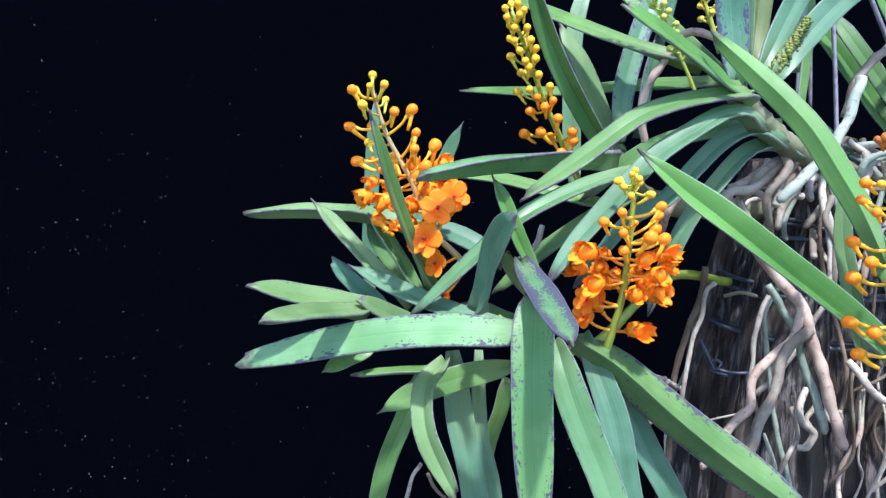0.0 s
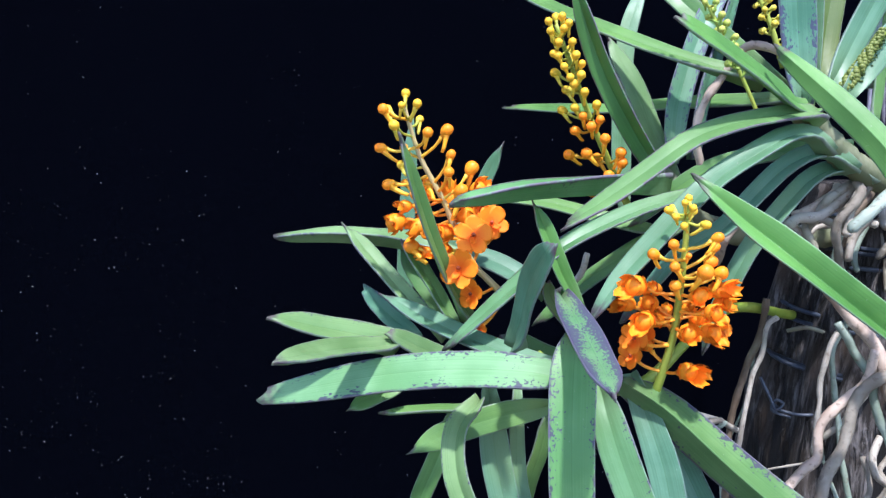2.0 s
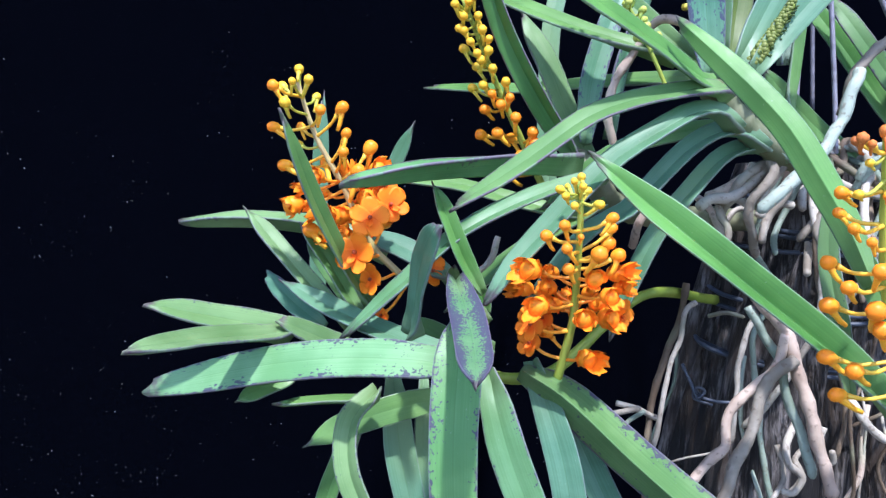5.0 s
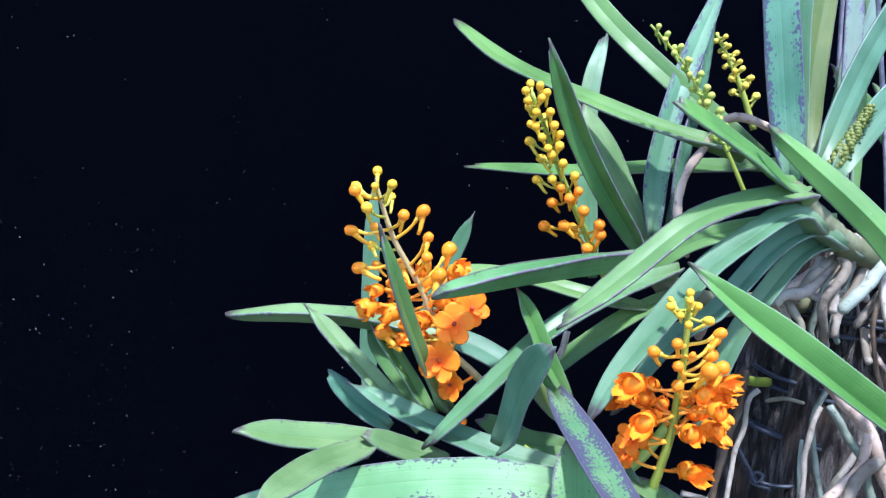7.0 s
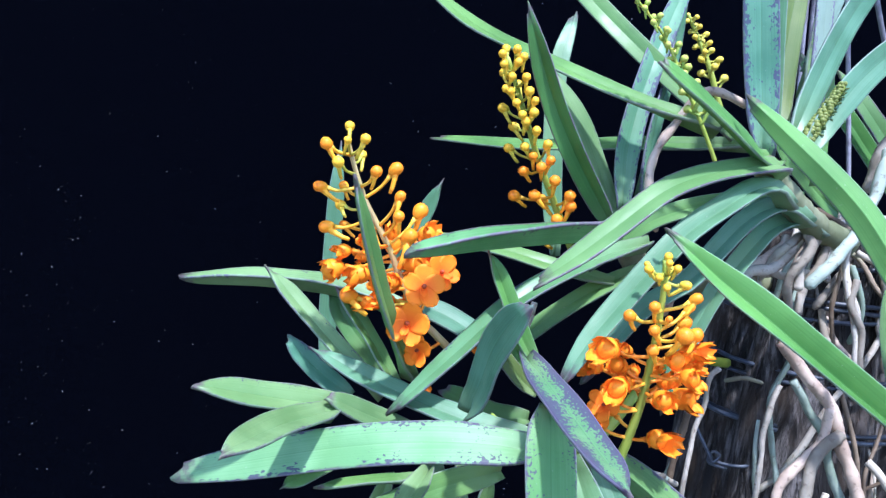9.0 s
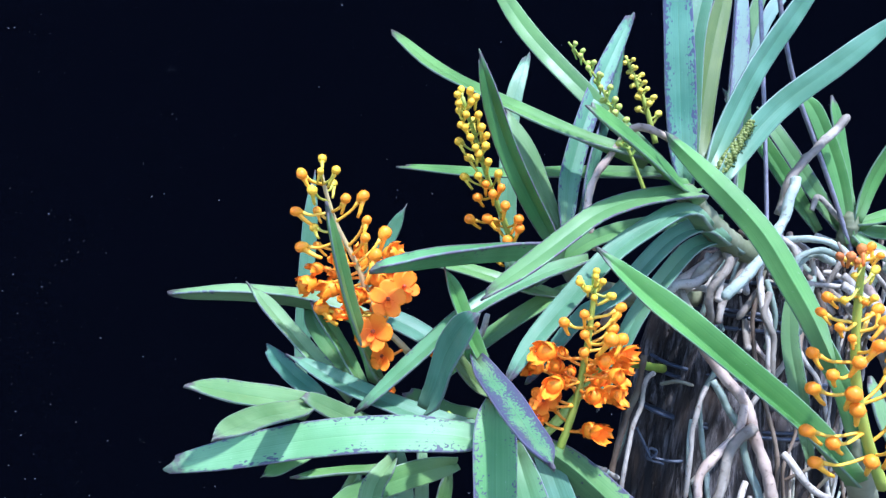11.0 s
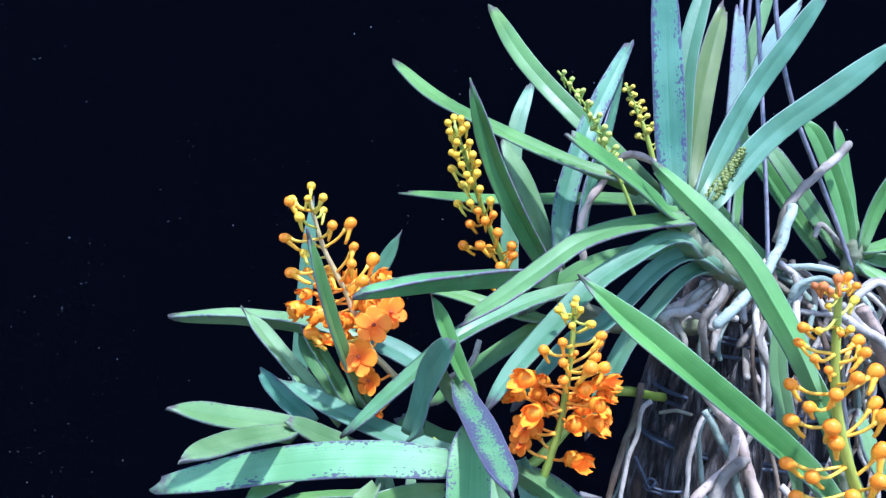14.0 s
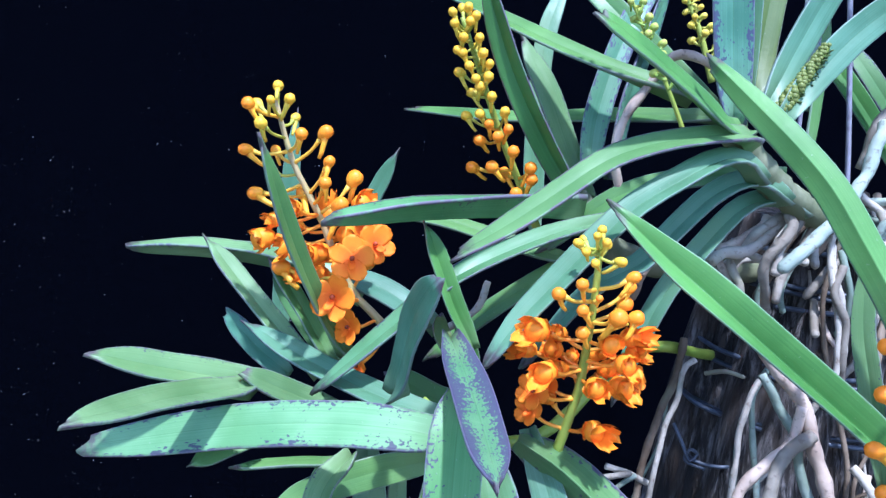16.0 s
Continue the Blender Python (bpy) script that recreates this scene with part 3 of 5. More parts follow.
leaf(PLANT["middle"], [(0.1470, 0.4050, 1.0336), (0.1465, 0.4113, 1.0713), (0.1491, 0.4175, 1.0971), (0.1553, 0.4238, 1.1210), (0.1625, 0.4300, 1.1420)], 0.0115, (-0.4, -1, 0.1), 0.45, "blue")
leaf(PLANT["middle"], [(0.1512, 0.4100, 1.0322), (0.1548, 0.4175, 1.0521), (0.1600, 0.4250, 1.0785), (0.1668, 0.4325, 1.1058), (0.1745, 0.4400, 1.1303)], 0.0130, (0.1, -1, 0), 0.4, "olive")
leaf(PLANT["middle"], [(0.1840, 0.4400, 1.0340), (0.1840, 0.4400, 1.0640), (0.1870, 0.4450, 1.0970), (0.1880, 0.4500, 1.1310)], 0.0105, (0.2, -1, 0), 0.3, "spotpale")
leaf(PLANT["middle"], [(0.1890, 0.4600, 1.0550), (0.1970, 0.4650, 1.0940), (0.2060, 0.4700, 1.1230), (0.2190, 0.4800, 1.1530)], 0.0090, (0.3, -1, 0), 0.3, "light")
leaf(PLANT["middle"], [(0.2000, 0.4800, 1.0700), (0.2140, 0.4850, 1.1030), (0.2260, 0.4900, 1.1280), (0.2460, 0.5000, 1.1510)], 0.0090, (0.3, -1, 0.3), 0.3, "pale")
leaf(PLANT["middle"], [(0.1492, 0.3950, 1.0299), (0.1641, 0.4062, 1.0551), (0.1823, 0.4175, 1.0841), (0.2049, 0.4288, 1.1124), (0.2290, 0.4400, 1.1417)], 0.0125, (0.2, -1, 0.15), 0.35, "blue")
leaf(PLANT["middle"], [(0.1548, 0.3930, 1.0261), (0.1727, 0.3985, 1.0492), (0.1913, 0.4040, 1.0672), (0.2222, 0.4095, 1.0891), (0.2533, 0.4150, 1.1123)], 0.0125, (0.05, -1, 0.3), 0.3, "blue")
leaf(PLANT["middle"], [(0.1840, 0.4300, 1.0130), (0.1900, 0.4400, 1.0430), (0.1930, 0.4450, 1.0730)], 0.0070, (0.5, -1, 0), 0.3, "green")

# leaves of the right plant
leaf(PLANT["right"], [(0.2650, 0.4520, 0.9950), (0.2590, 0.4600, 1.0330), (0.2500, 0.4700, 1.0650), (0.2430, 0.4750, 1.0780)], 0.0105, (-0.5, -0.9, 0.2), 0.5, "green2")
leaf(PLANT["right"], [(0.2630, 0.4600, 1.0010), (0.2340, 0.4700, 1.0450), (0.2210, 0.4800, 1.0670)], 0.0105, (-0.3, -0.9, 0.4), 0.4, "spotedge")
leaf(PLANT["right"], [(0.2550, 0.4700, 1.0000), (0.2370, 0.4800, 1.0320), (0.2210, 0.4900, 1.0580), (0.2080, 0.5000, 1.0780)], 0.0105, (-0.3, -0.9, 0.4), 0.4, "green2")
leaf(PLANT["right"], [(0.2490, 0.4900, 0.9840), (0.2260, 0.4900, 1.0000), (0.2080, 0.4900, 1.0170), (0.1930, 0.4900, 1.0330)], 0.0105, (-0.2, -0.8, 0.5), 0.4, "green")
leaf(PLANT["right"], [(0.2660, 0.4520, 1.0080), (0.2740, 0.4500, 1.0340), (0.2840, 0.4450, 1.0590), (0.2960, 0.4400, 1.0960)], 0.0105, (0.3, -0.9, 0.3), 0.4, "green2")
leaf(PLANT["right"], [(0.2680, 0.4520, 1.0050), (0.2830, 0.4450, 1.0120), (0.3020, 0.4400, 1.0150), (0.3280, 0.4350, 1.0150)], 0.0105, (0, -0.6, 0.8), 0.4, "green2")
leaf(PLANT["right"], [(0.2680, 0.4550, 1.0020), (0.2900, 0.4500, 1.0000), (0.3140, 0.4450, 0.9880)], 0.0105, (0, -0.7, 0.7), 0.4, "green")
leaf(PLANT["right"], [(0.2650, 0.4520, 0.9990), (0.2810, 0.4400, 0.9880), (0.3020, 0.4300, 0.9710)], 0.0105, (0, -0.7, 0.7), 0.4, "green")
leaf(PLANT["right"], [(0.2670, 0.4600, 1.0140), (0.2620, 0.4650, 1.0490), (0.2580, 0.4700, 1.0750)], 0.0105, (0.3, -0.9, 0.3), 0.4, "green2")

# leaves of the front plant
leaf(PLANT["front"], [(0.1803, 0.3300, 0.9530), (0.1743, 0.3373, 0.9719), (0.1661, 0.3447, 0.9894), (0.1580, 0.3520, 1.0051), (0.1483, 0.3593, 1.0180), (0.1377, 0.3667, 1.0299), (0.1233, 0.3740, 1.0445)], 0.0120, (0.4, 0.8, -0.45), 0.35, "green2")
leaf(PLANT["front"], [(0.1927, 0.3250, 0.9055), (0.1803, 0.3300, 0.9201), (0.1657, 0.3350, 0.9330), (0.1464, 0.3400, 0.9484), (0.1266, 0.3450, 0.9642), (0.1170, 0.3500, 0.9719), (0.1071, 0.3550, 0.9798), (0.0906, 0.3600, 0.9937)], 0.0165, (-0.3, -0.62, 0.75), 1.1, "green2", 0.25)
leaf(PLANT["front"], [(0.1980, 0.3300, 0.9140), (0.1880, 0.3300, 0.9420), (0.1830, 0.3350, 0.9540), (0.1750, 0.3400, 0.9720)], 0.0100, (-0.8, -0.6, 0.3), 0.4, "green")
leaf(PLANT["front"], [(0.1840, 0.3450, 0.9080), (0.1780, 0.3500, 0.9410), (0.1760, 0.3550, 0.9590), (0.1770, 0.3600, 0.9780)], 0.0085, (-0.5, -0.9, 0.1), 0.5, "light")
leaf(PLANT["front"], [(0.2390, 0.3500, 0.8980), (0.2470, 0.3600, 0.9280), (0.2560, 0.3700, 0.9520)], 0.0130, (-0.5, -0.9, 0.1), 0.3, "light")
leaf(PLANT["front"], [(0.2200, 0.3300, 0.9140), (0.2030, 0.3250, 0.9300), (0.1980, 0.3300, 0.9470)], 0.0120, (0.5, -0.9, 0.1), 0.3, "light")


# ---- log ----
def log():
    root = thing("log", (0.21, 0.5, GROUND_Z), "weathered dark wooden log wrapped in wire and orchid roots", "log")
    bm = bmesh.new()
    axis = spline([(0.0, 0, 0), (0.0, 0, 0.25), (0.012, 0, 0.42), (0.03, 0.0, 0.535)], 60)
    sides = 120
    rings = []
    for i, p in enumerate(axis):
        v = i / 60
        r = 0.072 - 0.024 * v**1.5
        ring = []
        for k in range(sides):
            a = 2 * math.pi * k / sides
            d = 1 + 0.16 * noise.noise((math.cos(a) * 2.2, math.sin(a) * 2.2, v * 1.2)) + 0.10 * noise.noise((math.cos(a) * 9, math.sin(a) * 9, v * 2.0)) + 0.05 * noise.noise((math.cos(a) * 28, math.sin(a) * 28, v * 6))
            ring.append(bm.verts.new(p + Vector((math.cos(a), math.sin(a), 0)) * r * d))
        rings.append(ring)
    for a, b in zip(rings, rings[1:]):
        for k in range(sides):
            bm.faces.new((a[k], a[(k + 1) % sides], b[(k + 1) % sides], b[k]))
    bm.faces.new(rings[-1])
    bm.faces.new(rings[0][::-1])
    part("trunk", bm, BARK, root)
    return root


LOG = log()


# ---- flower spikes ----
def ball(bm, centre, axis, long, thin, rings=7, sides=10, crease=0.0):
    """A bud body: an ellipsoid along the axis, a little heavier at its far end."""
    axis = Vector(axis).normalized()
    up = axis.orthogonal().normalized()
    other = axis.cross(up)
    grid = []
    for i in range(1, rings):
        a = math.pi * i / rings
        f = -math.cos(a)
        r = thin * math.sin(a) * (1 + 0.16 * f)
        grid.append([bm.verts.new(Vector(centre) + axis * (f * long) + (up * math.cos(2 * math.pi * k / sides) + other * math.sin(2 * math.pi * k / sides)) * r * (1 - crease * (k % 2))) for k in range(sides)])
    ends = [bm.verts.new(Vector(centre) - axis * long), bm.verts.new(Vector(centre) + axis * long * (1 - crease))]
    for a, b in zip(grid, grid[1:]):
        for k in range(sides):
            bm.faces.new((a[k], a[(k + 1) % sides], b[(k + 1) % sides], b[k]))
    for k in range(sides):
        bm.faces.new((ends[0], grid[0][(k + 1) % sides], grid[0][k]))
        bm.faces.new((ends[1], grid[-1][k], grid[-1][(k + 1) % sides]))


def petal(bm, angle, length, width, cup, lift, seed):
    """A rounded petal in the plane z = 0 growing from the middle, cupped towards +z, with thickness."""
    rng = random.Random(seed)
    n, m = 6, 3
    turn = Matrix.Rotation(angle, 3, "Z")
    sheets = []
    for off in (0.00022, -0.00022):
        rows = []
        for i in range(n + 1):
            v = i / n
            w = width * (0.25 + 0.75 * math.sin(math.pi * min(1.0, 0.12 + v * 0.62) ** 0.9)) * (1.0 if v < 0.72 else math.sqrt(max(0.0, 1 - ((v - 0.72) / 0.30) ** 2)))
            rows.append([bm.verts.new(turn @ Vector((length * (0.06 + 0.94 * v), w * u / m, lift * length * v + cup * length * (v * v * 0.5) + cup * width * 0.9 * (u / m) ** 2 + off + 0.00025 * math.sin(seed + 5 * v + u)))) for u in range(-m, m + 1)])
        sheets.append(rows)
    a, b = sheets
    for i in range(n):
        for k in range(2 * m):
            bm.faces.new((a[i][k], a[i + 1][k], a[i + 1][k + 1], a[i][k + 1]))
            bm.faces.new((b[i][k + 1], b[i + 1][k + 1], b[i + 1][k], b[i][k]))
        bm.faces.new((b[i][0], b[i + 1][0], a[i + 1][0], a[i][0]))
        bm.faces.new((a[i][2 * m], a[i + 1][2 * m], b[i + 1][2 * m], b[i][2 * m]))
    for k in range(2 * m):
        bm.faces.new((a[n][k], b[n][k], b[n][k + 1], a[n][k + 1]))


def flower_mesh(name, opening, seed, wide=1.0):
    """An orchid flower one unit of 1 mm scaled later: three sepals, two petals, a lip with a spur and a dark column. It faces +z."""
    rng = random.Random(seed)
    bm = bmesh.new()
    for k in range(5):
        a = math.pi / 2 + k * 2 * math.pi / 5 + rng.uniform(-0.12, 0.12)
        petal(bm, a, 0.50 * rng.uniform(0.92, 1.06), wide * (0.20 if k % 2 else 0.235), 0.34 * opening + rng.uniform(-0.05, 0.08), opening * 0.9 + rng.uniform(-0.06, 0.06), seed * 7 + k)
    petal(bm, -math.pi / 2 + 0.1, 0.24, 0.09, 0.7, 0.55, seed * 7 + 6)
    tube(bm, [Vector(p) for p in ((0, -0.02, 0.02), (0, -0.10, -0.12), (0, -0.16, -0.30), (0, -0.17, -0.45))], (0.075, 0.07, 0.06, 0.035), 7)
    faces = len(bm.faces)
    ball(bm, (0, 0.02, 0.07), (0, 0.1, 1), 0.085, 0.06, 5, 7)
    bm.faces.ensure_lookup_table()
    for f in bm.faces[faces:]:
        f.material_index = 1
    bmesh.ops.recalc_face_normals(bm, faces=bm.faces)
    me = mesh_of(name, bm, ORANGE)
    me.materials.append(COLUMN)
    return me


def opening_mesh(name, opening, seed):
    """A bloom that is just opening: a globe of overlapping cupped petals, one or two let down, with the spur behind."""
    rng = random.Random(seed)
    bm = bmesh.new()
    ball(bm, (0, 0, 0.20), (0, 0.1, 1), 0.40, 0.35, 7, 10, 0.04)
    for k in range(5):
        a = math.pi / 2 + k * 2 * math.pi / 5 + rng.uniform(-0.15, 0.15)
        loose = 0.35 if k == seed % 5 else opening * rng.uniform(0.85, 1.15)
        petal(bm, a, 0.40 * rng.uniform(0.92, 1.06), 0.30, 0.62 * loose, 0.78 * loose, seed * 9 + k)
    tube(bm, [Vector(p) for p in ((0, -0.02, 0.02), (0, -0.14, -0.16), (0, -0.22, -0.42), (0, -0.23, -0.62))], (0.11, 0.10, 0.085, 0.05), 7)
    bmesh.ops.recalc_face_normals(bm, faces=bm.faces)
    return mesh_of(name, bm, ORANGE_NEW)


def bud_mesh(name, material, crease, long=0.50, thin=0.39, lean=0.12, spur=1.0):
    """An egg-shaped bud on +z with its blunt spur hanging back beside the stalk."""
    bm = bmesh.new()
    ball(bm, (0, 0, 0.06), (lean, 0, 1), long, thin, 9, 14, crease)
    tube(bm, [Vector(p) for p in ((0.14, 0, -0.10), (0.30 + 0.4 * lean, 0, -0.45 * spur), (0.50 + 0.4 * lean, 0, -0.80 * spur), (0.62 + 0.4 * lean, 0, -1.15 * spur))], (0.24, 0.16, 0.14, 0.11), 8)
    bmesh.ops.recalc_face_normals(bm, faces=bm.faces)
    return mesh_of(name, bm, material)


# length, thickness, lean and spur of the buds, no two quite alike
BUD_FORMS = ((0.48, 0.43, 0.12, 1.0), (0.52, 0.41, 0.22, 1.1), (0.46, 0.42, 0.35, 0.85), (0.53, 0.40, 0.05, 0.95), (0.49, 0.38, 0.28, 1.2))
HEADS = {
    "F": [flower_mesh("flower", 0.22, s) for s in (1, 2, 3)],
    "H": [opening_mesh("opening_flower", o, s) for s, o in ((4, 1.5), (5, 1.2), (6, 1.8), (7, 1.35), (8, 1.0))],
    "O": [bud_mesh("bud", BUD_ORANGE, 0.07, *f) for f in BUD_FORMS],
    "Y": [bud_mesh("bud", BUD_YELLOW, 0.08, *f) for f in BUD_FORMS],
    "G": [bud_mesh("bud", BUD_GREEN, 0.09, *f) for f in BUD_FORMS],
    "B": [bud_mesh("bud", COLUMN_BUD, 0.11, *f) for f in BUD_FORMS],
}
STALK = {"F": STALK_ORANGE, "H": STALK_ORANGE, "O": STALK_YELLOW, "Y": STALK_GREEN, "G": STALK_GREEN, "B": STALK_YELLOW, "C": SPIKE_GREEN}
HEAD_NAME = {"F": "flower", "H": "flower", "O": "flower_bud", "Y": "flower_bud", "G": "flower_bud", "B": "flower_bud"}


class flower_spike:
    """A tapering stem; heads are set on it one by one, each on a curved stalk."""

    def __init__(self, plant, stem, radius, material):
        self.plant, self.material, self.rng = plant, material, random.Random(len(stem) + int(radius * 1e5))
        self.path = spline(local(stem, plant), 24)
        self.bm = bmesh.new()
        tube(self.bm, self.path, [radius * (1.1 - 0.55 * i / 24) for i in range(25)], 9, 0.05)
        self.set, self.stalks = [], []

    def head(self, kind, place, size):
        p = Vector(place) - Vector(self.plant.location)
        near = min(range(25), key=lambda i: (self.path[i] - p - Vector((0, 0, 0.003))).length)
        gap = (self.path[near] - p).length
        near = max(0, near - (2 if gap > 0.008 else 1))
        foot = self.path[near]
        out = (p - foot).normalized()
        middle = foot.lerp(p, 0.55) + Vector((0, 0, -0.10 * gap))
        way = (p - middle).normalized()
        back = 0.30 if kind in "FH" else 0.42
        stalk = spline([foot, middle, p - way * size * back * (0.4 if kind == "F" else 1)], 6)
        r = 0.00068 if kind in "FHO" else 0.00058
        bm = bmesh.new()
        tube(bm, stalk, [r * 1.3, r, r, r, r, r * 1.2, r * 1.7], 7)
        self.stalks.append(mesh_of("stalk", bm, STALK[kind]))
        mesh = self.rng.choice(HEADS[kind])
        if kind == "F":
            face = (way * 0.35 + Vector((0, -1, 0.12)) + Vector((out.x * 0.6, 0, 0))).normalized()
        elif kind == "H":
            face = (way * 0.9 + Vector((0, -0.75, -0.3))).normalized()
        else:
            face = way
        z = face
        down = Vector((0, 0, -1)) if abs(z.z) < 0.95 else Vector((0, -1, 0))
        if kind in "FH":
            y = (-down + z * z.dot(down)).normalized()
            x = y.cross(z)
        else:
            x = (down - z * z.dot(down)).normalized()
            y = z.cross(x)
        turn = Matrix((x, y, z)).transposed().to_4x4() @ Matrix.Rotation(self.rng.uniform(-0.6, 0.6), 4, "Z")
        grow = size * (1.1 if kind == "F" else 1.22 if kind == "H" else 1.0) * self.rng.uniform(0.94, 1.06)
        self.set.append((HEAD_NAME[kind], mesh, Matrix.Translation(p) @ turn @ Matrix.Scale(grow, 4)))  # heads are modelled at unit size

    def finish(self):
        stem = part("flower_spike", self.bm, self.material, self.plant, "upright flower spike with orange buds and blooms")
        for name, mesh, m in self.set:
            ob = new(name, mesh)
            ob.parent = stem
            ob.matrix_basis = m
        for mesh in self.stalks:
            new("flower_stalk", mesh).parent = stem


spike = flower_spike(PLANT["left"], [(0.0143, 0.4020, 0.9380), (0.0073, 0.4012, 0.9454), (-0.0007, 0.4005, 0.9538), (-0.0091, 0.3998, 0.9705), (-0.0126, 0.3990, 0.9794), (-0.0184, 0.3983, 0.9907), (-0.0244, 0.3980, 1.0019), (-0.0290, 0.3980, 1.0155), (-0.0317, 0.3980, 1.0250)], 0.0016, SPIKE_BROWN)
spike.head("Y", (-0.0310, 0.3980, 1.0299), 0.0051)
spike.head("Y", (-0.0248, 0.3870, 1.0252), 0.0053)
spike.head("O", (-0.0391, 0.3870, 1.0230), 0.0058)
spike.head("Y", (-0.0401, 0.4070, 1.0233), 0.0053)
spike.head("Y", (-0.0313, 0.3870, 1.0246), 0.0042)
spike.head("Y", (-0.0345, 0.3870, 1.0161), 0.0058)
spike.head("Y", (-0.0259, 0.4070, 1.0189), 0.0050)
spike.head("O", (-0.0203, 0.3870, 1.0129), 0.0058)
spike.head("O", (-0.0127, 0.3940, 1.0137), 0.0065)
spike.head("O", (-0.0415, 0.3950, 1.0063), 0.0057)
spike.head("O", (-0.0327, 0.4070, 1.0061), 0.0050)
spike.head("O", (-0.0106, 0.3920, 1.0031), 0.0056)
spike.head("O", (-0.0111, 0.3872, 0.9957), 0.0058)
spike.head("O", (-0.0019, 0.4011, 0.9968), 0.0072)
spike.head("Y", (-0.0338, 0.4071, 0.9983), 0.0053)
spike.head("O", (-0.0390, 0.4023, 0.9897), 0.0072)
spike.head("H", (-0.0212, 0.3876, 0.9859), 0.0084)
spike.head("O", (-0.0065, 0.3945, 0.9868), 0.0079)
spike.head("H", (-0.0003, 0.4025, 0.9866), 0.0085)
spike.head("H", (-0.0342, 0.4055, 0.9730), 0.0099)
spike.head("H", (-0.0153, 0.3889, 0.9689), 0.0097)
spike.head("O", (-0.0292, 0.4082, 0.9602), 0.0082)
spike.head("O", (-0.0156, 0.4101, 0.9620), 0.0071)
spike.head("F", (0.0075, 0.3956, 0.9728), 0.0147)
spike.head("F", (-0.0002, 0.3869, 0.9682), 0.0155)
spike.head("F", (-0.0060, 0.3838, 0.9540), 0.0159)
spike.head("F", (-0.0009, 0.3939, 0.9407), 0.0134)
spike.head("H", (-0.0019, 0.4112, 0.9761), 0.0081)
spike.head("F", (0.0244, 0.4095, 0.9418), 0.0128)
spike.head("F", (0.0024, 0.4020, 0.9232), 0.0084)
spike.head("O", (-0.0322, 0.4083, 0.9900), 0.0047)
spike.head("H", (-0.0226, 0.4101, 0.9769), 0.0065)
spike.head("O", (-0.0206, 0.4023, 0.9905), 0.0069)
spike.head("H", (-0.0117, 0.4079, 0.9798), 0.0091)
spike.head("F", (0.0030, 0.4050, 0.9796), 0.0133)
spike.head("H", (-0.0061, 0.4023, 0.9752), 0.0095)
spike.head("H", (-0.0229, 0.4046, 0.9711), 0.0096)
spike.head("H", (-0.0117, 0.3958, 0.9697), 0.0088)
spike.head("H", (-0.0307, 0.4059, 0.9799), 0.0075)
spike.head("H", (-0.0121, 0.4072, 0.9583), 0.0086)
spike.head("H", (0.0032, 0.4030, 0.9642), 0.0095)
spike.head("F", (-0.0048, 0.4043, 0.9572), 0.0102)
spike.head("H", (-0.0201, 0.4083, 0.9576), 0.0070)
spike.finish()
spike = flower_spike(PLANT["left"], [(0.0774, 0.3660, 0.9062), (0.0794, 0.3633, 0.9155), (0.0824, 0.3600, 0.9317), (0.0830, 0.3560, 0.9464), (0.0831, 0.3513, 0.9606), (0.0830, 0.3477, 0.9764), (0.0818, 0.3450, 0.9877)], 0.0018, SPIKE_GREEN)
spike.head("Y", (0.0826, 0.3450, 0.9885), 0.0036)
spike.head("Y", (0.0791, 0.3342, 0.9879), 0.0035)
spike.head("Y", (0.0789, 0.3546, 0.9844), 0.0030)
spike.head("Y", (0.0752, 0.3419, 0.9844), 0.0041)
spike.head("Y", (0.0765, 0.3355, 0.9827), 0.0035)
spike.head("Y", (0.0822, 0.3347, 0.9860), 0.0035)
spike.head("Y", (0.0852, 0.3480, 0.9834), 0.0039)
spike.head("Y", (0.0796, 0.3363, 0.9793), 0.0035)
spike.head("Y", (0.0888, 0.3432, 0.9791), 0.0046)
spike.head("O", (0.0939, 0.3454, 0.9737), 0.0049)
spike.head("O", (0.0951, 0.3533, 0.9687), 0.0047)
spike.head("O", (0.0767, 0.3381, 0.9720), 0.0050)
spike.head("O", (0.0710, 0.3460, 0.9671), 0.0051)
spike.head("O", (0.0778, 0.3402, 0.9633), 0.0055)
spike.head("O", (0.0824, 0.3391, 0.9677), 0.0029)
spike.head("O", (0.0941, 0.3547, 0.9630), 0.0063)
spike.head("O", (0.0889, 0.3409, 0.9611), 0.0070)
spike.head("O", (0.0975, 0.3519, 0.9591), 0.0062)
spike.head("O", (0.0787, 0.3427, 0.9555), 0.0056)
spike.head("H", (0.0675, 0.3537, 0.9535), 0.0096)
spike.head("H", (0.0961, 0.3572, 0.9514), 0.0079)
spike.head("H", (0.0876, 0.3479, 0.9513), 0.0085)
spike.head("H", (0.0656, 0.3631, 0.9441), 0.0085)
spike.head("H", (0.0745, 0.3621, 0.9444), 0.0080)
spike.head("H", (0.0928, 0.3461, 0.9452), 0.0080)
spike.head("H", (0.0874, 0.3659, 0.9412), 0.0057)
spike.head("H", (0.0696, 0.3491, 0.9407), 0.0095)
spike.head("H", (0.0805, 0.3665, 0.9388), 0.0067)
spike.head("H", (0.0847, 0.3485, 0.9366), 0.0090)
spike.head("H", (0.0932, 0.3535, 0.9351), 0.0101)
spike.head("F", (0.1011, 0.3611, 0.9348), 0.0106)
spike.head("F", (0.0661, 0.3543, 0.9317), 0.0114)
spike.head("F", (0.0664, 0.3638, 0.9220), 0.0107)
spike.head("H", (0.0864, 0.3572, 0.9182), 0.0097)
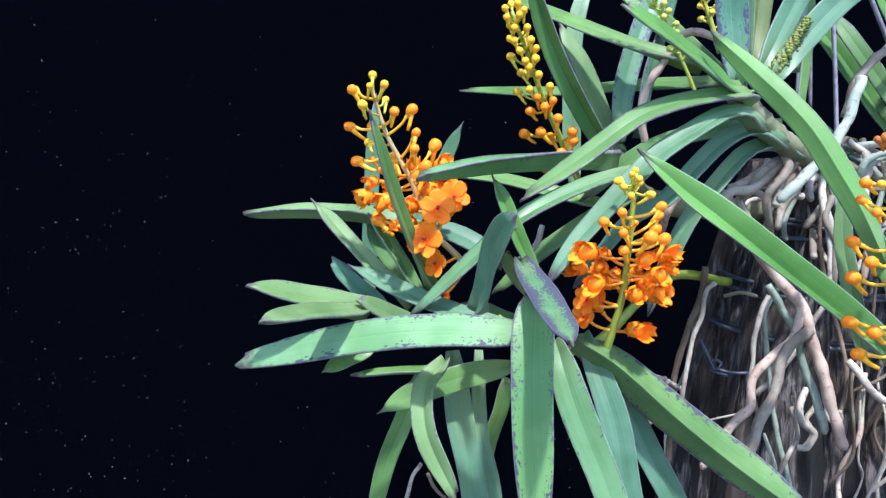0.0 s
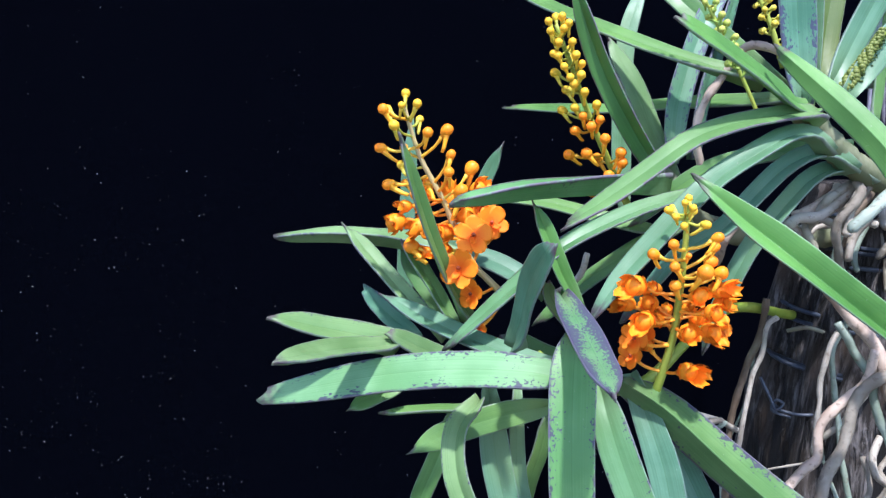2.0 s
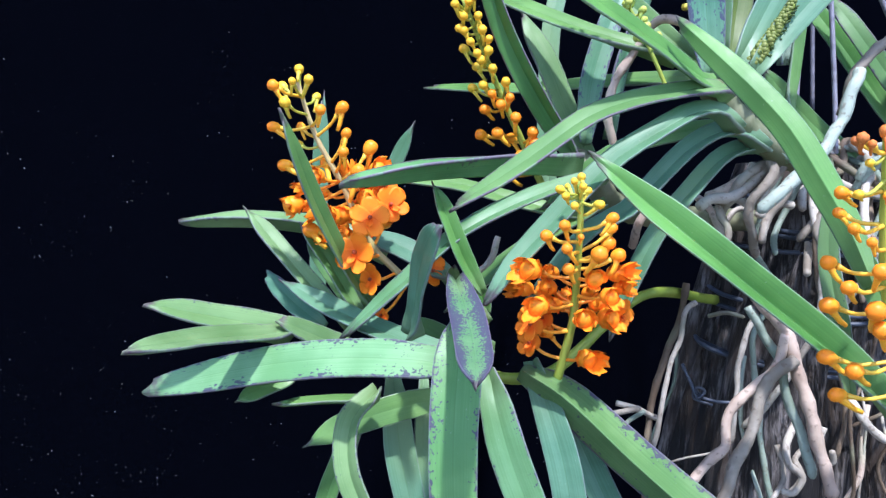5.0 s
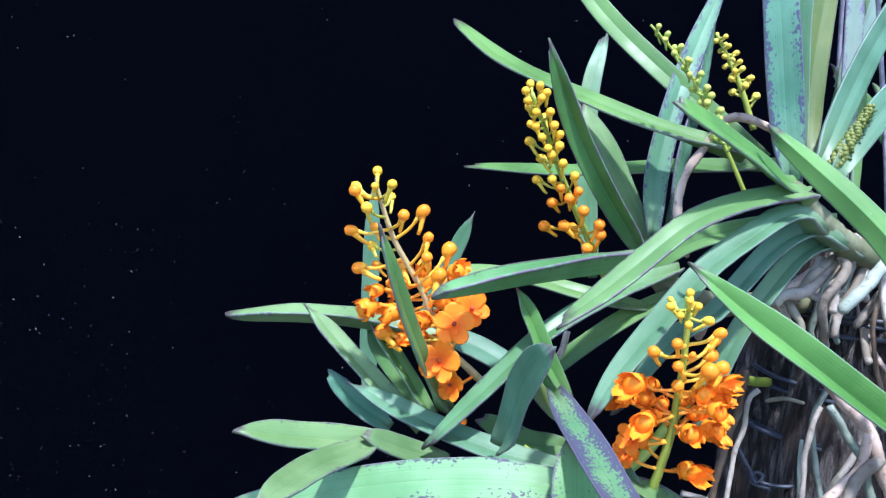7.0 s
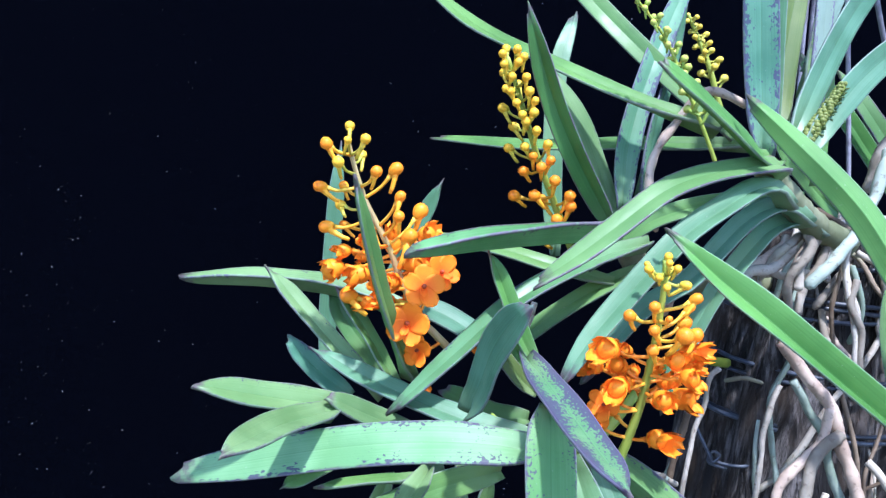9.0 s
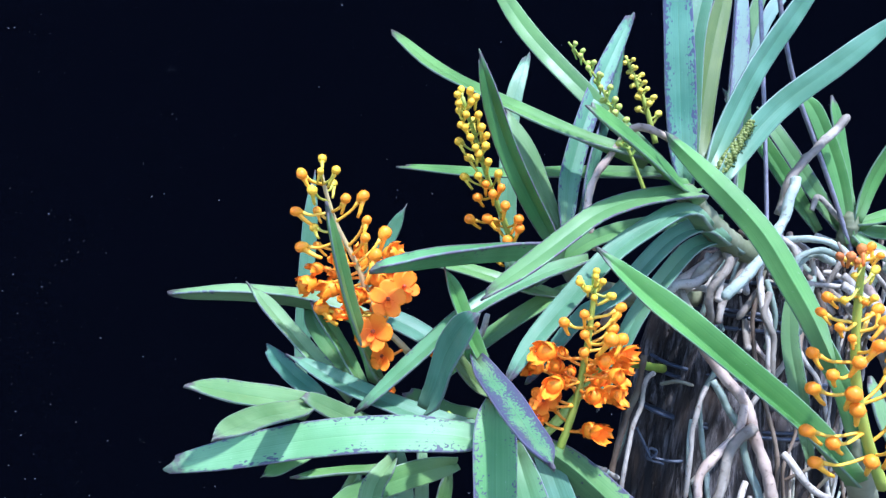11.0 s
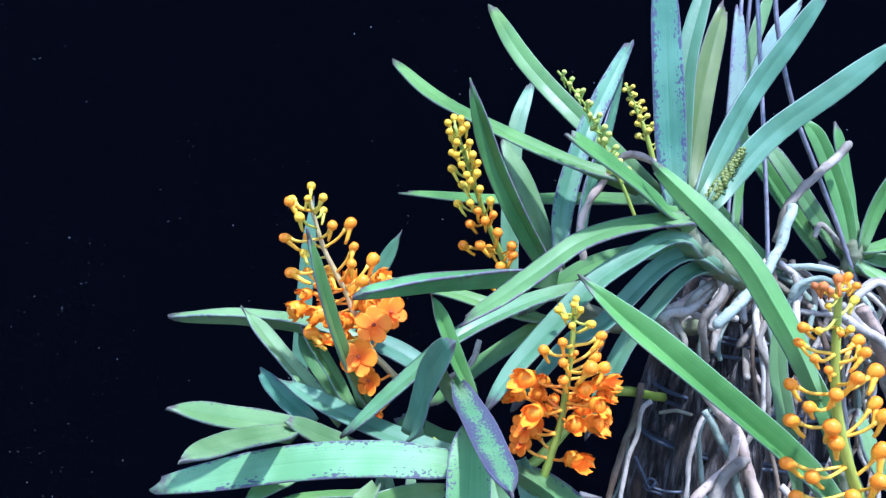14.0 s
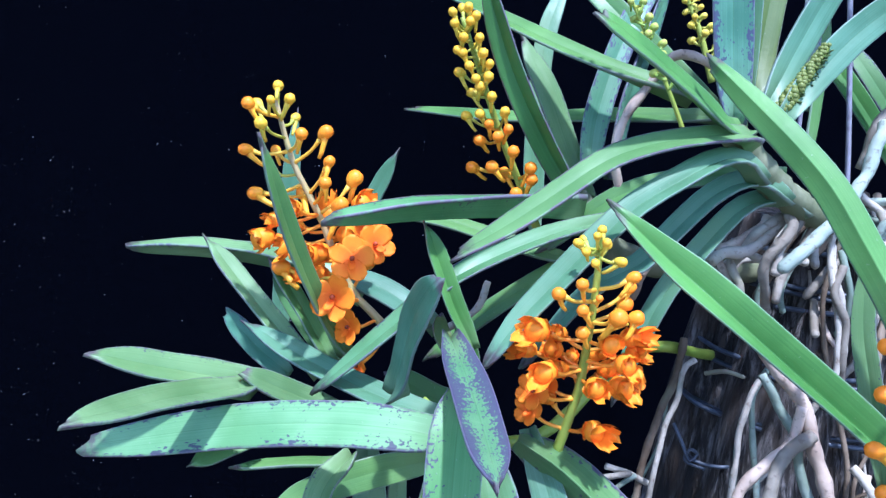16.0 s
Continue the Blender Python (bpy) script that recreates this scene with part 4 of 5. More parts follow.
spike.head("H", (0.0743, 0.3670, 0.9250), 0.0062)
spike.head("H", (0.0767, 0.3601, 0.9380), 0.0079)
spike.head("H", (0.0903, 0.3620, 0.9382), 0.0075)
spike.head("F", (0.0712, 0.3616, 0.9325), 0.0096)
spike.head("H", (0.0754, 0.3582, 0.9510), 0.0060)
spike.head("H", (0.0992, 0.3600, 0.9456), 0.0075)
spike.finish()
spike = flower_spike(PLANT["back"], [(0.0780, 0.4550, 0.9730), (0.0680, 0.4520, 0.9940), (0.0560, 0.4470, 1.0190), (0.0450, 0.4400, 1.0450), (0.0370, 0.4350, 1.0640)], 0.0018, SPIKE_GREEN)
spike.head("Y", (0.0370, 0.4400, 1.0680), 0.0047)
spike.head("Y", (0.0340, 0.4250, 1.0600), 0.0049)
spike.head("Y", (0.0400, 0.4250, 1.0610), 0.0049)
spike.head("Y", (0.0440, 0.4270, 1.0550), 0.0051)
spike.head("Y", (0.0380, 0.4260, 1.0550), 0.0051)
spike.head("Y", (0.0460, 0.4280, 1.0490), 0.0055)
spike.head("Y", (0.0380, 0.4280, 1.0490), 0.0055)
spike.head("Y", (0.0380, 0.4440, 1.0420), 0.0055)
spike.head("Y", (0.0490, 0.4300, 1.0400), 0.0057)
spike.head("Y", (0.0440, 0.4480, 1.0340), 0.0059)
spike.head("Y", (0.0510, 0.4320, 1.0320), 0.0056)
spike.head("Y", (0.0470, 0.4350, 1.0250), 0.0057)
spike.head("Y", (0.0570, 0.4350, 1.0260), 0.0057)
spike.head("Y", (0.0420, 0.4470, 1.0240), 0.0055)
spike.head("O", (0.0480, 0.4390, 1.0140), 0.0061)
spike.head("O", (0.0550, 0.4360, 1.0160), 0.0059)
spike.head("O", (0.0620, 0.4380, 1.0100), 0.0061)
spike.head("O", (0.0460, 0.4490, 1.0020), 0.0067)
spike.head("O", (0.0540, 0.4410, 1.0030), 0.0065)
spike.head("O", (0.0610, 0.4560, 1.0000), 0.0061)
spike.head("O", (0.0700, 0.4410, 1.0030), 0.0065)
spike.head("O", (0.0650, 0.4410, 0.9920), 0.0069)
spike.head("O", (0.0710, 0.4420, 0.9980), 0.0067)
spike.head("Y", (0.0490, 0.4300, 1.0450), 0.0051)
spike.head("O", (0.0590, 0.4520, 0.9830), 0.0066)
spike.head("Y", (0.0390, 0.4240, 1.0660), 0.0047)
spike.head("Y", (0.0420, 0.4250, 1.0630), 0.0049)
spike.head("Y", (0.0370, 0.4420, 1.0580), 0.0049)
spike.head("Y", (0.0440, 0.4440, 1.0530), 0.0051)
spike.head("Y", (0.0360, 0.4280, 1.0500), 0.0051)
spike.head("Y", (0.0410, 0.4290, 1.0440), 0.0053)
spike.head("Y", (0.0460, 0.4310, 1.0360), 0.0053)
spike.head("Y", (0.0440, 0.4300, 1.0390), 0.0053)
spike.head("Y", (0.0330, 0.4240, 1.0640), 0.0045)
spike.head("O", (0.0510, 0.4350, 1.0210), 0.0055)
spike.head("O", (0.0590, 0.4360, 1.0190), 0.0055)
spike.finish()
spike = flower_spike(PLANT["front"], [(0.1954, 0.3130, 0.9089), (0.1851, 0.3097, 0.9280), (0.1759, 0.3063, 0.9496), (0.1714, 0.3030, 0.9658), (0.1688, 0.3003, 0.9814), (0.1667, 0.2973, 0.9946), (0.1646, 0.2940, 1.0038)], 0.0022, SPIKE_GREEN)
spike.head("B", (0.1641, 0.2940, 1.0052), 0.0043)
spike.head("B", (0.1532, 0.2834, 1.0040), 0.0041)
spike.head("B", (0.1563, 0.2943, 1.0028), 0.0034)
spike.head("B", (0.1561, 0.2840, 1.0024), 0.0032)
spike.head("O", (0.1673, 0.2940, 1.0063), 0.0038)
spike.head("O", (0.1685, 0.2902, 1.0038), 0.0033)
spike.head("Y", (0.1741, 0.3002, 0.9973), 0.0041)
spike.head("Y", (0.1567, 0.2860, 0.9971), 0.0033)
spike.head("O", (0.1541, 0.2960, 0.9877), 0.0050)
spike.head("Y", (0.1554, 0.2883, 0.9880), 0.0037)
spike.head("O", (0.1574, 0.3043, 0.9806), 0.0042)
spike.head("O", (0.1779, 0.3020, 0.9825), 0.0051)
spike.head("Y", (0.1664, 0.2881, 0.9889), 0.0033)
spike.head("O", (0.1634, 0.2885, 0.9873), 0.0031)
spike.head("O", (0.1762, 0.2949, 0.9793), 0.0054)
spike.head("O", (0.1559, 0.2904, 0.9778), 0.0044)
spike.head("O", (0.1615, 0.2911, 0.9736), 0.0040)
spike.head("O", (0.1868, 0.3042, 0.9705), 0.0065)
spike.head("O", (0.1723, 0.2917, 0.9707), 0.0067)
spike.head("O", (0.1798, 0.3096, 0.9784), 0.0031)
spike.head("O", (0.1547, 0.3030, 0.9654), 0.0060)
spike.head("O", (0.1644, 0.2900, 0.9650), 0.0062)
spike.head("O", (0.1898, 0.3076, 0.9576), 0.0061)
spike.head("O", (0.1575, 0.2940, 0.9594), 0.0056)
spike.head("O", (0.1899, 0.3017, 0.9542), 0.0062)
spike.head("O", (0.1555, 0.3020, 0.9521), 0.0067)
spike.head("O", (0.1654, 0.2926, 0.9526), 0.0076)
spike.head("O", (0.1679, 0.2935, 0.9466), 0.0069)
spike.head("O", (0.1918, 0.3050, 0.9400), 0.0077)
spike.head("O", (0.1590, 0.3088, 0.9335), 0.0068)
spike.head("O", (0.1633, 0.2987, 0.9322), 0.0062)
spike.head("O", (0.1882, 0.2990, 0.9303), 0.0075)
spike.head("O", (0.1623, 0.3071, 0.9217), 0.0066)
spike.head("O", (0.1780, 0.2971, 0.9256), 0.0068)
spike.head("O", (0.2059, 0.3117, 0.9163), 0.0072)
spike.finish()


def bud_spike(plant, stem, radius, kinds, count, size, spread, seed, first=0.12):
    """A young spike: closed buds set in a spiral, smaller towards the top."""
    rng = random.Random(seed)
    spike = flower_spike(plant, stem, radius, SPIKE_GREEN)
    for k in range(count):
        v = first + (1 - first) * k / count
        i = min(24, int(v * 24))
        a = k * 2.4 + rng.uniform(-0.3, 0.3)
        d = spread * (1.15 - 0.75 * v)
        p = spike.path[i] + Vector(plant.location) + Vector((math.cos(a) * d, math.sin(a) * d, 0.35 * d + 0.001))
        kind = kinds[0] if v < 0.55 else kinds[-1]
        spike.head(kind, p, size * (1.15 - 0.55 * v))
    spike.finish()


HEADS["U"], HEAD_NAME["U"], STALK["U"] = [bud_mesh("bud", BUD_PALE, 0.08, *f) for f in BUD_FORMS], "flower_bud", STALK_GREEN
HEADS["C"], HEAD_NAME["C"] = [bud_mesh("bud", BUD_CLOSED, 0.05)], "flower_bud"
bud_spike(PLANT["middle"], [(0.1280, 0.4120, 1.0180), (0.1200, 0.4120, 1.0350), (0.1090, 0.4120, 1.0560), (0.0990, 0.4120, 1.0740), (0.0840, 0.4130, 1.0910)], 0.0009, "GG", 24, 0.0047, 0.0044, 1, 0.34)
bud_spike(PLANT["middle"], [(0.1630, 0.4950, 1.0480), (0.1560, 0.4970, 1.0700), (0.1500, 0.4990, 1.0840), (0.1430, 0.5000, 1.0980)], 0.0016, "UU", 20, 0.0047, 0.0060, 2, 0.22)
bud_spike(PLANT["middle"], [(0.1540, 0.3960, 1.0260), (0.1610, 0.3960, 1.0370), (0.1670, 0.3970, 1.0470), (0.1720, 0.3970, 1.0560)], 0.0022, "CC", 110, 0.0038, 0.0019, 3, 0.15)
bud_spike(PLANT["right"], [(0.3040, 0.4400, 0.9980), (0.3000, 0.4500, 1.0060), (0.2930, 0.4500, 1.0220)], 0.0014, "YG", 16, 0.0050, 0.008, 4)


# ---- stems and roots ----
def stem(plant, points, radius, material=STEM, label="sheathed stem with old leaf bases"):
    """A jointed stem: rings of old leaf sheaths."""
    bm = bmesh.new()
    path = spline(local(points, plant), 40)
    tube(bm, path, [radius * min(1.0, 0.45 + i / 12) * (1 + 0.16 * ((i % 6) / 6)) for i in range(41)], 12, 0.06, 3)
    return part("stem", bm, material, plant, label)


def root(plant, points, radius, material, seed, label=""):
    """An aerial root: a wandering tube of uneven thickness with a blunt tip."""
    rng = random.Random(seed)
    pts = local(points, plant)
    n = 8 * len(pts)
    path = spline(pts, n)
    path = [p + Vector([noise.noise((p + Vector((seed, k * 9, 0))) * 70) * radius * 0.7 for k in range(3)]) for p in path]
    radii = [radius * (1 + 0.22 * noise.noise(p * 160 + Vector((seed, 0, 0)))) for p in path]
    radii[-1] *= 0.5
    bm = bmesh.new()
    tube(bm, path, radii, 9, 0.05, seed)
    return part("root", bm, material, plant, label)


stem(PLANT["middle"], [(0.1358, 0.3960, 1.0246), (0.1443, 0.3992, 1.0187), (0.1540, 0.4024, 1.0090), (0.1663, 0.4092, 1.0010), (0.1823, 0.4196, 0.9929), (0.2013, 0.4300, 0.9869)], 0.0056)
stem(PLANT["back"], [(0.0900, 0.4520, 0.9950), (0.0970, 0.4450, 0.9850), (0.1120, 0.4500, 0.9680), (0.1430, 0.4600, 0.9610), (0.1900, 0.4800, 0.9580)], 0.0058)
stem(PLANT["left"], [(0.0290, 0.3850, 0.9170), (0.0450, 0.3850, 0.9030), (0.0790, 0.4100, 0.8960), (0.1250, 0.4450, 0.9240), (0.1690, 0.4750, 0.9160)], 0.0024, SPIKE_GREEN, "thin green stem running to the log")
stem(PLANT["right"], [(0.2650, 0.4550, 1.0140), (0.2650, 0.4550, 1.0020), (0.2660, 0.4650, 0.9880), (0.2680, 0.4900, 0.9670)], 0.005)
stem(PLANT["front"], [(0.1940, 0.3300, 0.9250), (0.2040, 0.3400, 0.9050), (0.2290, 0.3700, 0.8760), (0.2640, 0.4200, 0.8410)], 0.006)
root(PLANT["middle"], [(0.1523, 0.3920, 0.9487), (0.1632, 0.3886, 0.9348), (0.1717, 0.3851, 0.9230), (0.1749, 0.3817, 0.9142), (0.1791, 0.3783, 0.9012), (0.1820, 0.3749, 0.8878), (0.1862, 0.3714, 0.8721), (0.1904, 0.3680, 0.8566)], 0.0027, ROOT_PINK, 0)
root(PLANT["middle"], [(0.1719, 0.3830, 0.9226), (0.1679, 0.3806, 0.9076), (0.1549, 0.3781, 0.8971), (0.1481, 0.3757, 0.8868), (0.1465, 0.3733, 0.8766), (0.1412, 0.3709, 0.8724), (0.1329, 0.3684, 0.8624), (0.1236, 0.3660, 0.8484)], 0.0021, ROOT_PINK, 1)
root(PLANT["middle"], [(0.1753, 0.3790, 0.9121), (0.1673, 0.3764, 0.9077), (0.1616, 0.3738, 0.9000), (0.1569, 0.3712, 0.8863), (0.1500, 0.3686, 0.8701), (0.1442, 0.3660, 0.8539)], 0.0026, ROOT_GREY, 2)
root(PLANT["middle"], [(0.1579, 0.3900, 0.9319), (0.1671, 0.3872, 0.9179), (0.1714, 0.3844, 0.9089), (0.1747, 0.3816, 0.8950), (0.1804, 0.3788, 0.8787), (0.1849, 0.3760, 0.8625)], 0.0020, ROOT_GREEN, 3)
root(PLANT["middle"], [(0.1300, 0.4100, 0.8520), (0.1390, 0.4000, 0.8600), (0.1500, 0.3930, 0.8660)], 0.0005, ROOT_GREY, 4)
root(PLANT["middle"], [(0.1492, 0.4550, 0.9290), (0.1444, 0.4530, 0.9074), (0.1383, 0.4510, 0.8871), (0.1329, 0.4490, 0.8667), (0.1310, 0.4470, 0.8402), (0.1301, 0.4450, 0.8165)], 0.0018, ROOT_BROWN, 5)
root(PLANT["middle"], [(0.1515, 0.4450, 0.9212), (0.1465, 0.4433, 0.9172), (0.1438, 0.4417, 0.9047), (0.1390, 0.4400, 0.8906), (0.1358, 0.4383, 0.8737), (0.1332, 0.4367, 0.8566), (0.1270, 0.4350, 0.8394)], 0.0013, ROOT_GREY, 6)
root(PLANT["middle"], [(0.1750, 0.4300, 0.9180), (0.1710, 0.4280, 0.9100), (0.1680, 0.4280, 0.8930), (0.1680, 0.4280, 0.8760), (0.1670, 0.4300, 0.8550)], 0.0014, ROOT_GREY, 7)
root(PLANT["middle"], [(0.1850, 0.4000, 0.8770), (0.1800, 0.3950, 0.8690), (0.1800, 0.3900, 0.8630), (0.1860, 0.3880, 0.8570), (0.1830, 0.3880, 0.8500), (0.1780, 0.3900, 0.8500)], 0.0016, ROOT_GREY, 8)
root(PLANT["middle"], [(0.1620, 0.4600, 0.9110), (0.1680, 0.4520, 0.9140), (0.1760, 0.4480, 0.9130)], 0.0011, ROOT_GREY, 9)
root(PLANT["middle"], [(0.1950, 0.4100, 0.9720), (0.1910, 0.4050, 0.9610), (0.1950, 0.4020, 0.9500), (0.1950, 0.4020, 0.9320), (0.1990, 0.4050, 0.9170)], 0.0016, ROOT_GREY, 10)
root(PLANT["left"], [(0.1130, 0.4400, 0.8710), (0.1200, 0.4400, 0.8690), (0.1280, 0.4450, 0.8650), (0.1370, 0.4500, 0.8590)], 0.0014, ROOT_GREY, 11)
root(PLANT["middle"], [(0.1720, 0.4200, 0.9900), (0.1620, 0.4150, 0.9840), (0.1570, 0.4200, 0.9740), (0.1520, 0.4300, 0.9650)], 0.0021, ROOT_GREY, 12)
root(PLANT["middle"], [(0.1730, 0.4150, 0.9910), (0.1730, 0.4100, 0.9860), (0.1640, 0.4080, 0.9760), (0.1630, 0.4100, 0.9660), (0.1710, 0.4200, 0.9480)], 0.0021, ROOT_GREY, 13)
root(PLANT["middle"], [(0.1690, 0.4250, 0.9900), (0.1630, 0.4200, 0.9790), (0.1560, 0.4250, 0.9690), (0.1580, 0.4400, 0.9510)], 0.0019, ROOT_GREY, 14)
root(PLANT["middle"], [(0.2090, 0.4200, 1.0310), (0.2050, 0.4150, 1.0210), (0.2000, 0.4120, 1.0080), (0.1910, 0.4050, 0.9960), (0.1760, 0.3950, 0.9850), (0.1610, 0.3900, 0.9710)], 0.0026, ROOT_GREEN, 15)
root(PLANT["middle"], [(0.2070, 0.4300, 1.0110), (0.2140, 0.4300, 1.0320), (0.2300, 0.4400, 1.0450), (0.2460, 0.4500, 1.0550), (0.2570, 0.4520, 1.0670)], 0.0024, ROOT_GREY, 16)
root(PLANT["middle"], [(0.1920, 0.4150, 0.9800), (0.1920, 0.4100, 0.9690), (0.1930, 0.4050, 0.9590), (0.1970, 0.4050, 0.9420), (0.1970, 0.4050, 0.9230)], 0.0015, ROOT_GREY, 17)
root(PLANT["middle"], [(0.1990, 0.4200, 0.9770), (0.2000, 0.4150, 0.9660), (0.2020, 0.4150, 0.9540), (0.2010, 0.4200, 0.9410)], 0.0015, ROOT_GREEN, 18)
root(PLANT["right"], [(0.2160, 0.4300, 0.9780), (0.2200, 0.4280, 0.9860), (0.2290, 0.4300, 0.9910), (0.2480, 0.4400, 0.9850)], 0.0022, ROOT_GREEN, 19)
root(PLANT["right"], [(0.2430, 0.4200, 0.9750), (0.2500, 0.4200, 0.9880), (0.2590, 0.4200, 0.9930), (0.2720, 0.4200, 0.9870), (0.2780, 0.4200, 0.9670), (0.2810, 0.4200, 0.9550)], 0.0019, ROOT_GREY, 20)
root(PLANT["right"], [(0.2270, 0.4000, 0.9780), (0.2460, 0.4000, 0.9680), (0.2610, 0.4000, 0.9600), (0.2800, 0.4000, 0.9470)], 0.0026, ROOT_GREY, 21)
root(PLANT["right"], [(0.2620, 0.4300, 0.9770), (0.2670, 0.4250, 0.9530), (0.2720, 0.4200, 0.9270), (0.2790, 0.4200, 0.8970), (0.2850, 0.4200, 0.8600)], 0.0029, ROOT_GREY, 22)
root(PLANT["right"], [(0.2100, 0.4350, 0.9820), (0.2250, 0.4300, 0.9750), (0.2480, 0.4300, 0.9740), (0.2630, 0.4350, 0.9790)], 0.0015, ROOT_GREY, 23)
root(PLANT["right"], [(0.2580, 0.4400, 0.9900), (0.2660, 0.4300, 0.9800), (0.2770, 0.4300, 0.9680), (0.2870, 0.4300, 0.9560)], 0.0014, ROOT_GREY, 24)
root(PLANT["right"], [(0.2450, 0.4600, 1.0130), (0.2480, 0.4600, 1.0210), (0.2560, 0.4550, 1.0110), (0.2630, 0.4550, 1.0050)], 0.0015, ROOT_GREY, 25)
root(PLANT["middle"], [(0.1410, 0.4200, 1.0470), (0.1290, 0.4200, 1.0520), (0.1210, 0.4250, 1.0500), (0.1130, 0.4300, 1.0370), (0.1050, 0.4300, 1.0230), (0.1040, 0.4300, 1.0090), (0.1100, 0.4350, 0.9890)], 0.0019, ROOT_PINK, 26)
root(PLANT["middle"], [(0.1280, 0.4300, 0.9740), (0.1190, 0.4300, 0.9610), (0.1190, 0.4400, 0.9480)], 0.0019, ROOT_PINK, 27)
root(PLANT["left"], [(0.0540, 0.4300, 0.9550), (0.0500, 0.4300, 0.9430), (0.0370, 0.4300, 0.9330)], 0.0015, ROOT_GREY, 28)
root(PLANT["left"], [(-0.0090, 0.4100, 0.8310), (-0.0140, 0.4100, 0.8220), (-0.0180, 0.4100, 0.8060)], 0.0011, ROOT_GREY, 29)
root(PLANT["left"], [(-0.0060, 0.4200, 0.8210), (-0.0020, 0.4200, 0.8130), (0.0070, 0.4200, 0.8040)], 0.0010, ROOT_BROWN, 30)
root(PLANT["middle"], [(0.1780, 0.4000, 0.8670), (0.1800, 0.3950, 0.8540), (0.1750, 0.3900, 0.8470), (0.1700, 0.3900, 0.8350), (0.1600, 0.3900, 0.8170)], 0.0013, ROOT_GREY, 31)
root(PLANT["middle"], [(0.1990, 0.4200, 0.8600), (0.1880, 0.4050, 0.8580), (0.1900, 0.4000, 0.8520), (0.1850, 0.4000, 0.8450), (0.1820, 0.4050, 0.8440)], 0.0014, ROOT_GREY, 32)
root(PLANT["middle"], [(0.2090, 0.4100, 0.8880), (0.2170, 0.4000, 0.8760), (0.2320, 0.4000, 0.8670)], 0.0019, ROOT_GREY, 33)
root(PLANT["middle"], [(0.1789, 0.4180, 0.9904), (0.1729, 0.4153, 0.9830), (0.1684, 0.4127, 0.9769), (0.1668, 0.4100, 0.9678)], 0.0026, ROOT_GREY, 40)
root(PLANT["middle"], [(0.1730, 0.4200, 0.9908), (0.1671, 0.4175, 0.9828), (0.1579, 0.4150, 0.9766), (0.1474, 0.4125, 0.9743), (0.1414, 0.4100, 0.9703)], 0.0024, ROOT_GREY, 41)
root(PLANT["middle"], [(0.1695, 0.4250, 0.9886), (0.1647, 0.4227, 0.9836), (0.1554, 0.4203, 0.9787), (0.1456, 0.4180, 0.9755)], 0.0021, ROOT_PINK, 42)
root(PLANT["middle"], [(0.1891, 0.4220, 0.9881), (0.1827, 0.4190, 0.9801), (0.1771, 0.4160, 0.9722), (0.1711, 0.4130, 0.9633), (0.1691, 0.4100, 0.9556)], 0.0020, ROOT_GREY, 43)
root(PLANT["middle"], [(0.1516, 0.4200, 0.9753), (0.1523, 0.4167, 0.9687), (0.1558, 0.4133, 0.9622), (0.1537, 0.4100, 0.9542)], 0.0018, ROOT_GREY, 44)
root(PLANT["middle"], [(0.1444, 0.4300, 0.9750), (0.1509, 0.4267, 0.9687), (0.1548, 0.4233, 0.9607), (0.1592, 0.4200, 0.9565)], 0.0016, ROOT_PINK, 45)
root(PLANT["middle"], [(0.1632, 0.4300, 0.9737), (0.1707, 0.4283, 0.9707), (0.1791, 0.4267, 0.9728), (0.1877, 0.4250, 0.9704)], 0.0018, ROOT_GREY, 46)
root(PLANT["middle"], [(0.1005, 0.4400, 0.8600), (0.1073, 0.4383, 0.8649), (0.1154, 0.4367, 0.8675), (0.1243, 0.4350, 0.8706)], 0.0015, ROOT_GREY, 47)
root(PLANT["middle"], [(0.1055, 0.4400, 0.8651), (0.1065, 0.4375, 0.8587), (0.1099, 0.4350, 0.8524), (0.1078, 0.4325, 0.8461), (0.1114, 0.4300, 0.8437)], 0.0013, ROOT_GREY, 48)
root(PLANT["middle"], [(0.1279, 0.4400, 0.8670), (0.1183, 0.4367, 0.8622), (0.1144, 0.4333, 0.8547), (0.1158, 0.4300, 0.8459)], 0.0012, ROOT_GREEN, 49)
root(PLANT["middle"], [(0.1977, 0.4000, 0.8755), (0.1952, 0.3988, 0.8681), (0.1963, 0.3975, 0.8612), (0.2008, 0.3962, 0.8608), (0.1990, 0.3950, 0.8671)], 0.0014, ROOT_GREY, 50)
root(PLANT["right"], [(0.1920, 0.4120, 0.9889), (0.1890, 0.4090, 0.9734), (0.1914, 0.4060, 0.9596), (0.1933, 0.4030, 0.9459), (0.1926, 0.4000, 0.9251)], 0.0013, ROOT_GREY, 51)
root(PLANT["right"], [(0.2315, 0.4050, 0.9830), (0.2409, 0.4017, 0.9722), (0.2547, 0.3983, 0.9616), (0.2691, 0.3950, 0.9502)], 0.0022, ROOT_GREY, 52)
root(PLANT["right"], [(0.2518, 0.4200, 0.9802), (0.2579, 0.4180, 0.9672), (0.2652, 0.4160, 0.9496), (0.2691, 0.4140, 0.9351), (0.2704, 0.4120, 0.9175), (0.2698, 0.4100, 0.9001)], 0.0036, ROOT_PINK, 53)
root(PLANT["right"], [(0.2392, 0.4100, 0.9801), (0.2411, 0.4080, 0.9877), (0.2504, 0.4060, 0.9940), (0.2588, 0.4040, 0.9878), (0.2628, 0.4020, 0.9732), (0.2655, 0.4000, 0.9533)], 0.0018, ROOT_GREY, 54)
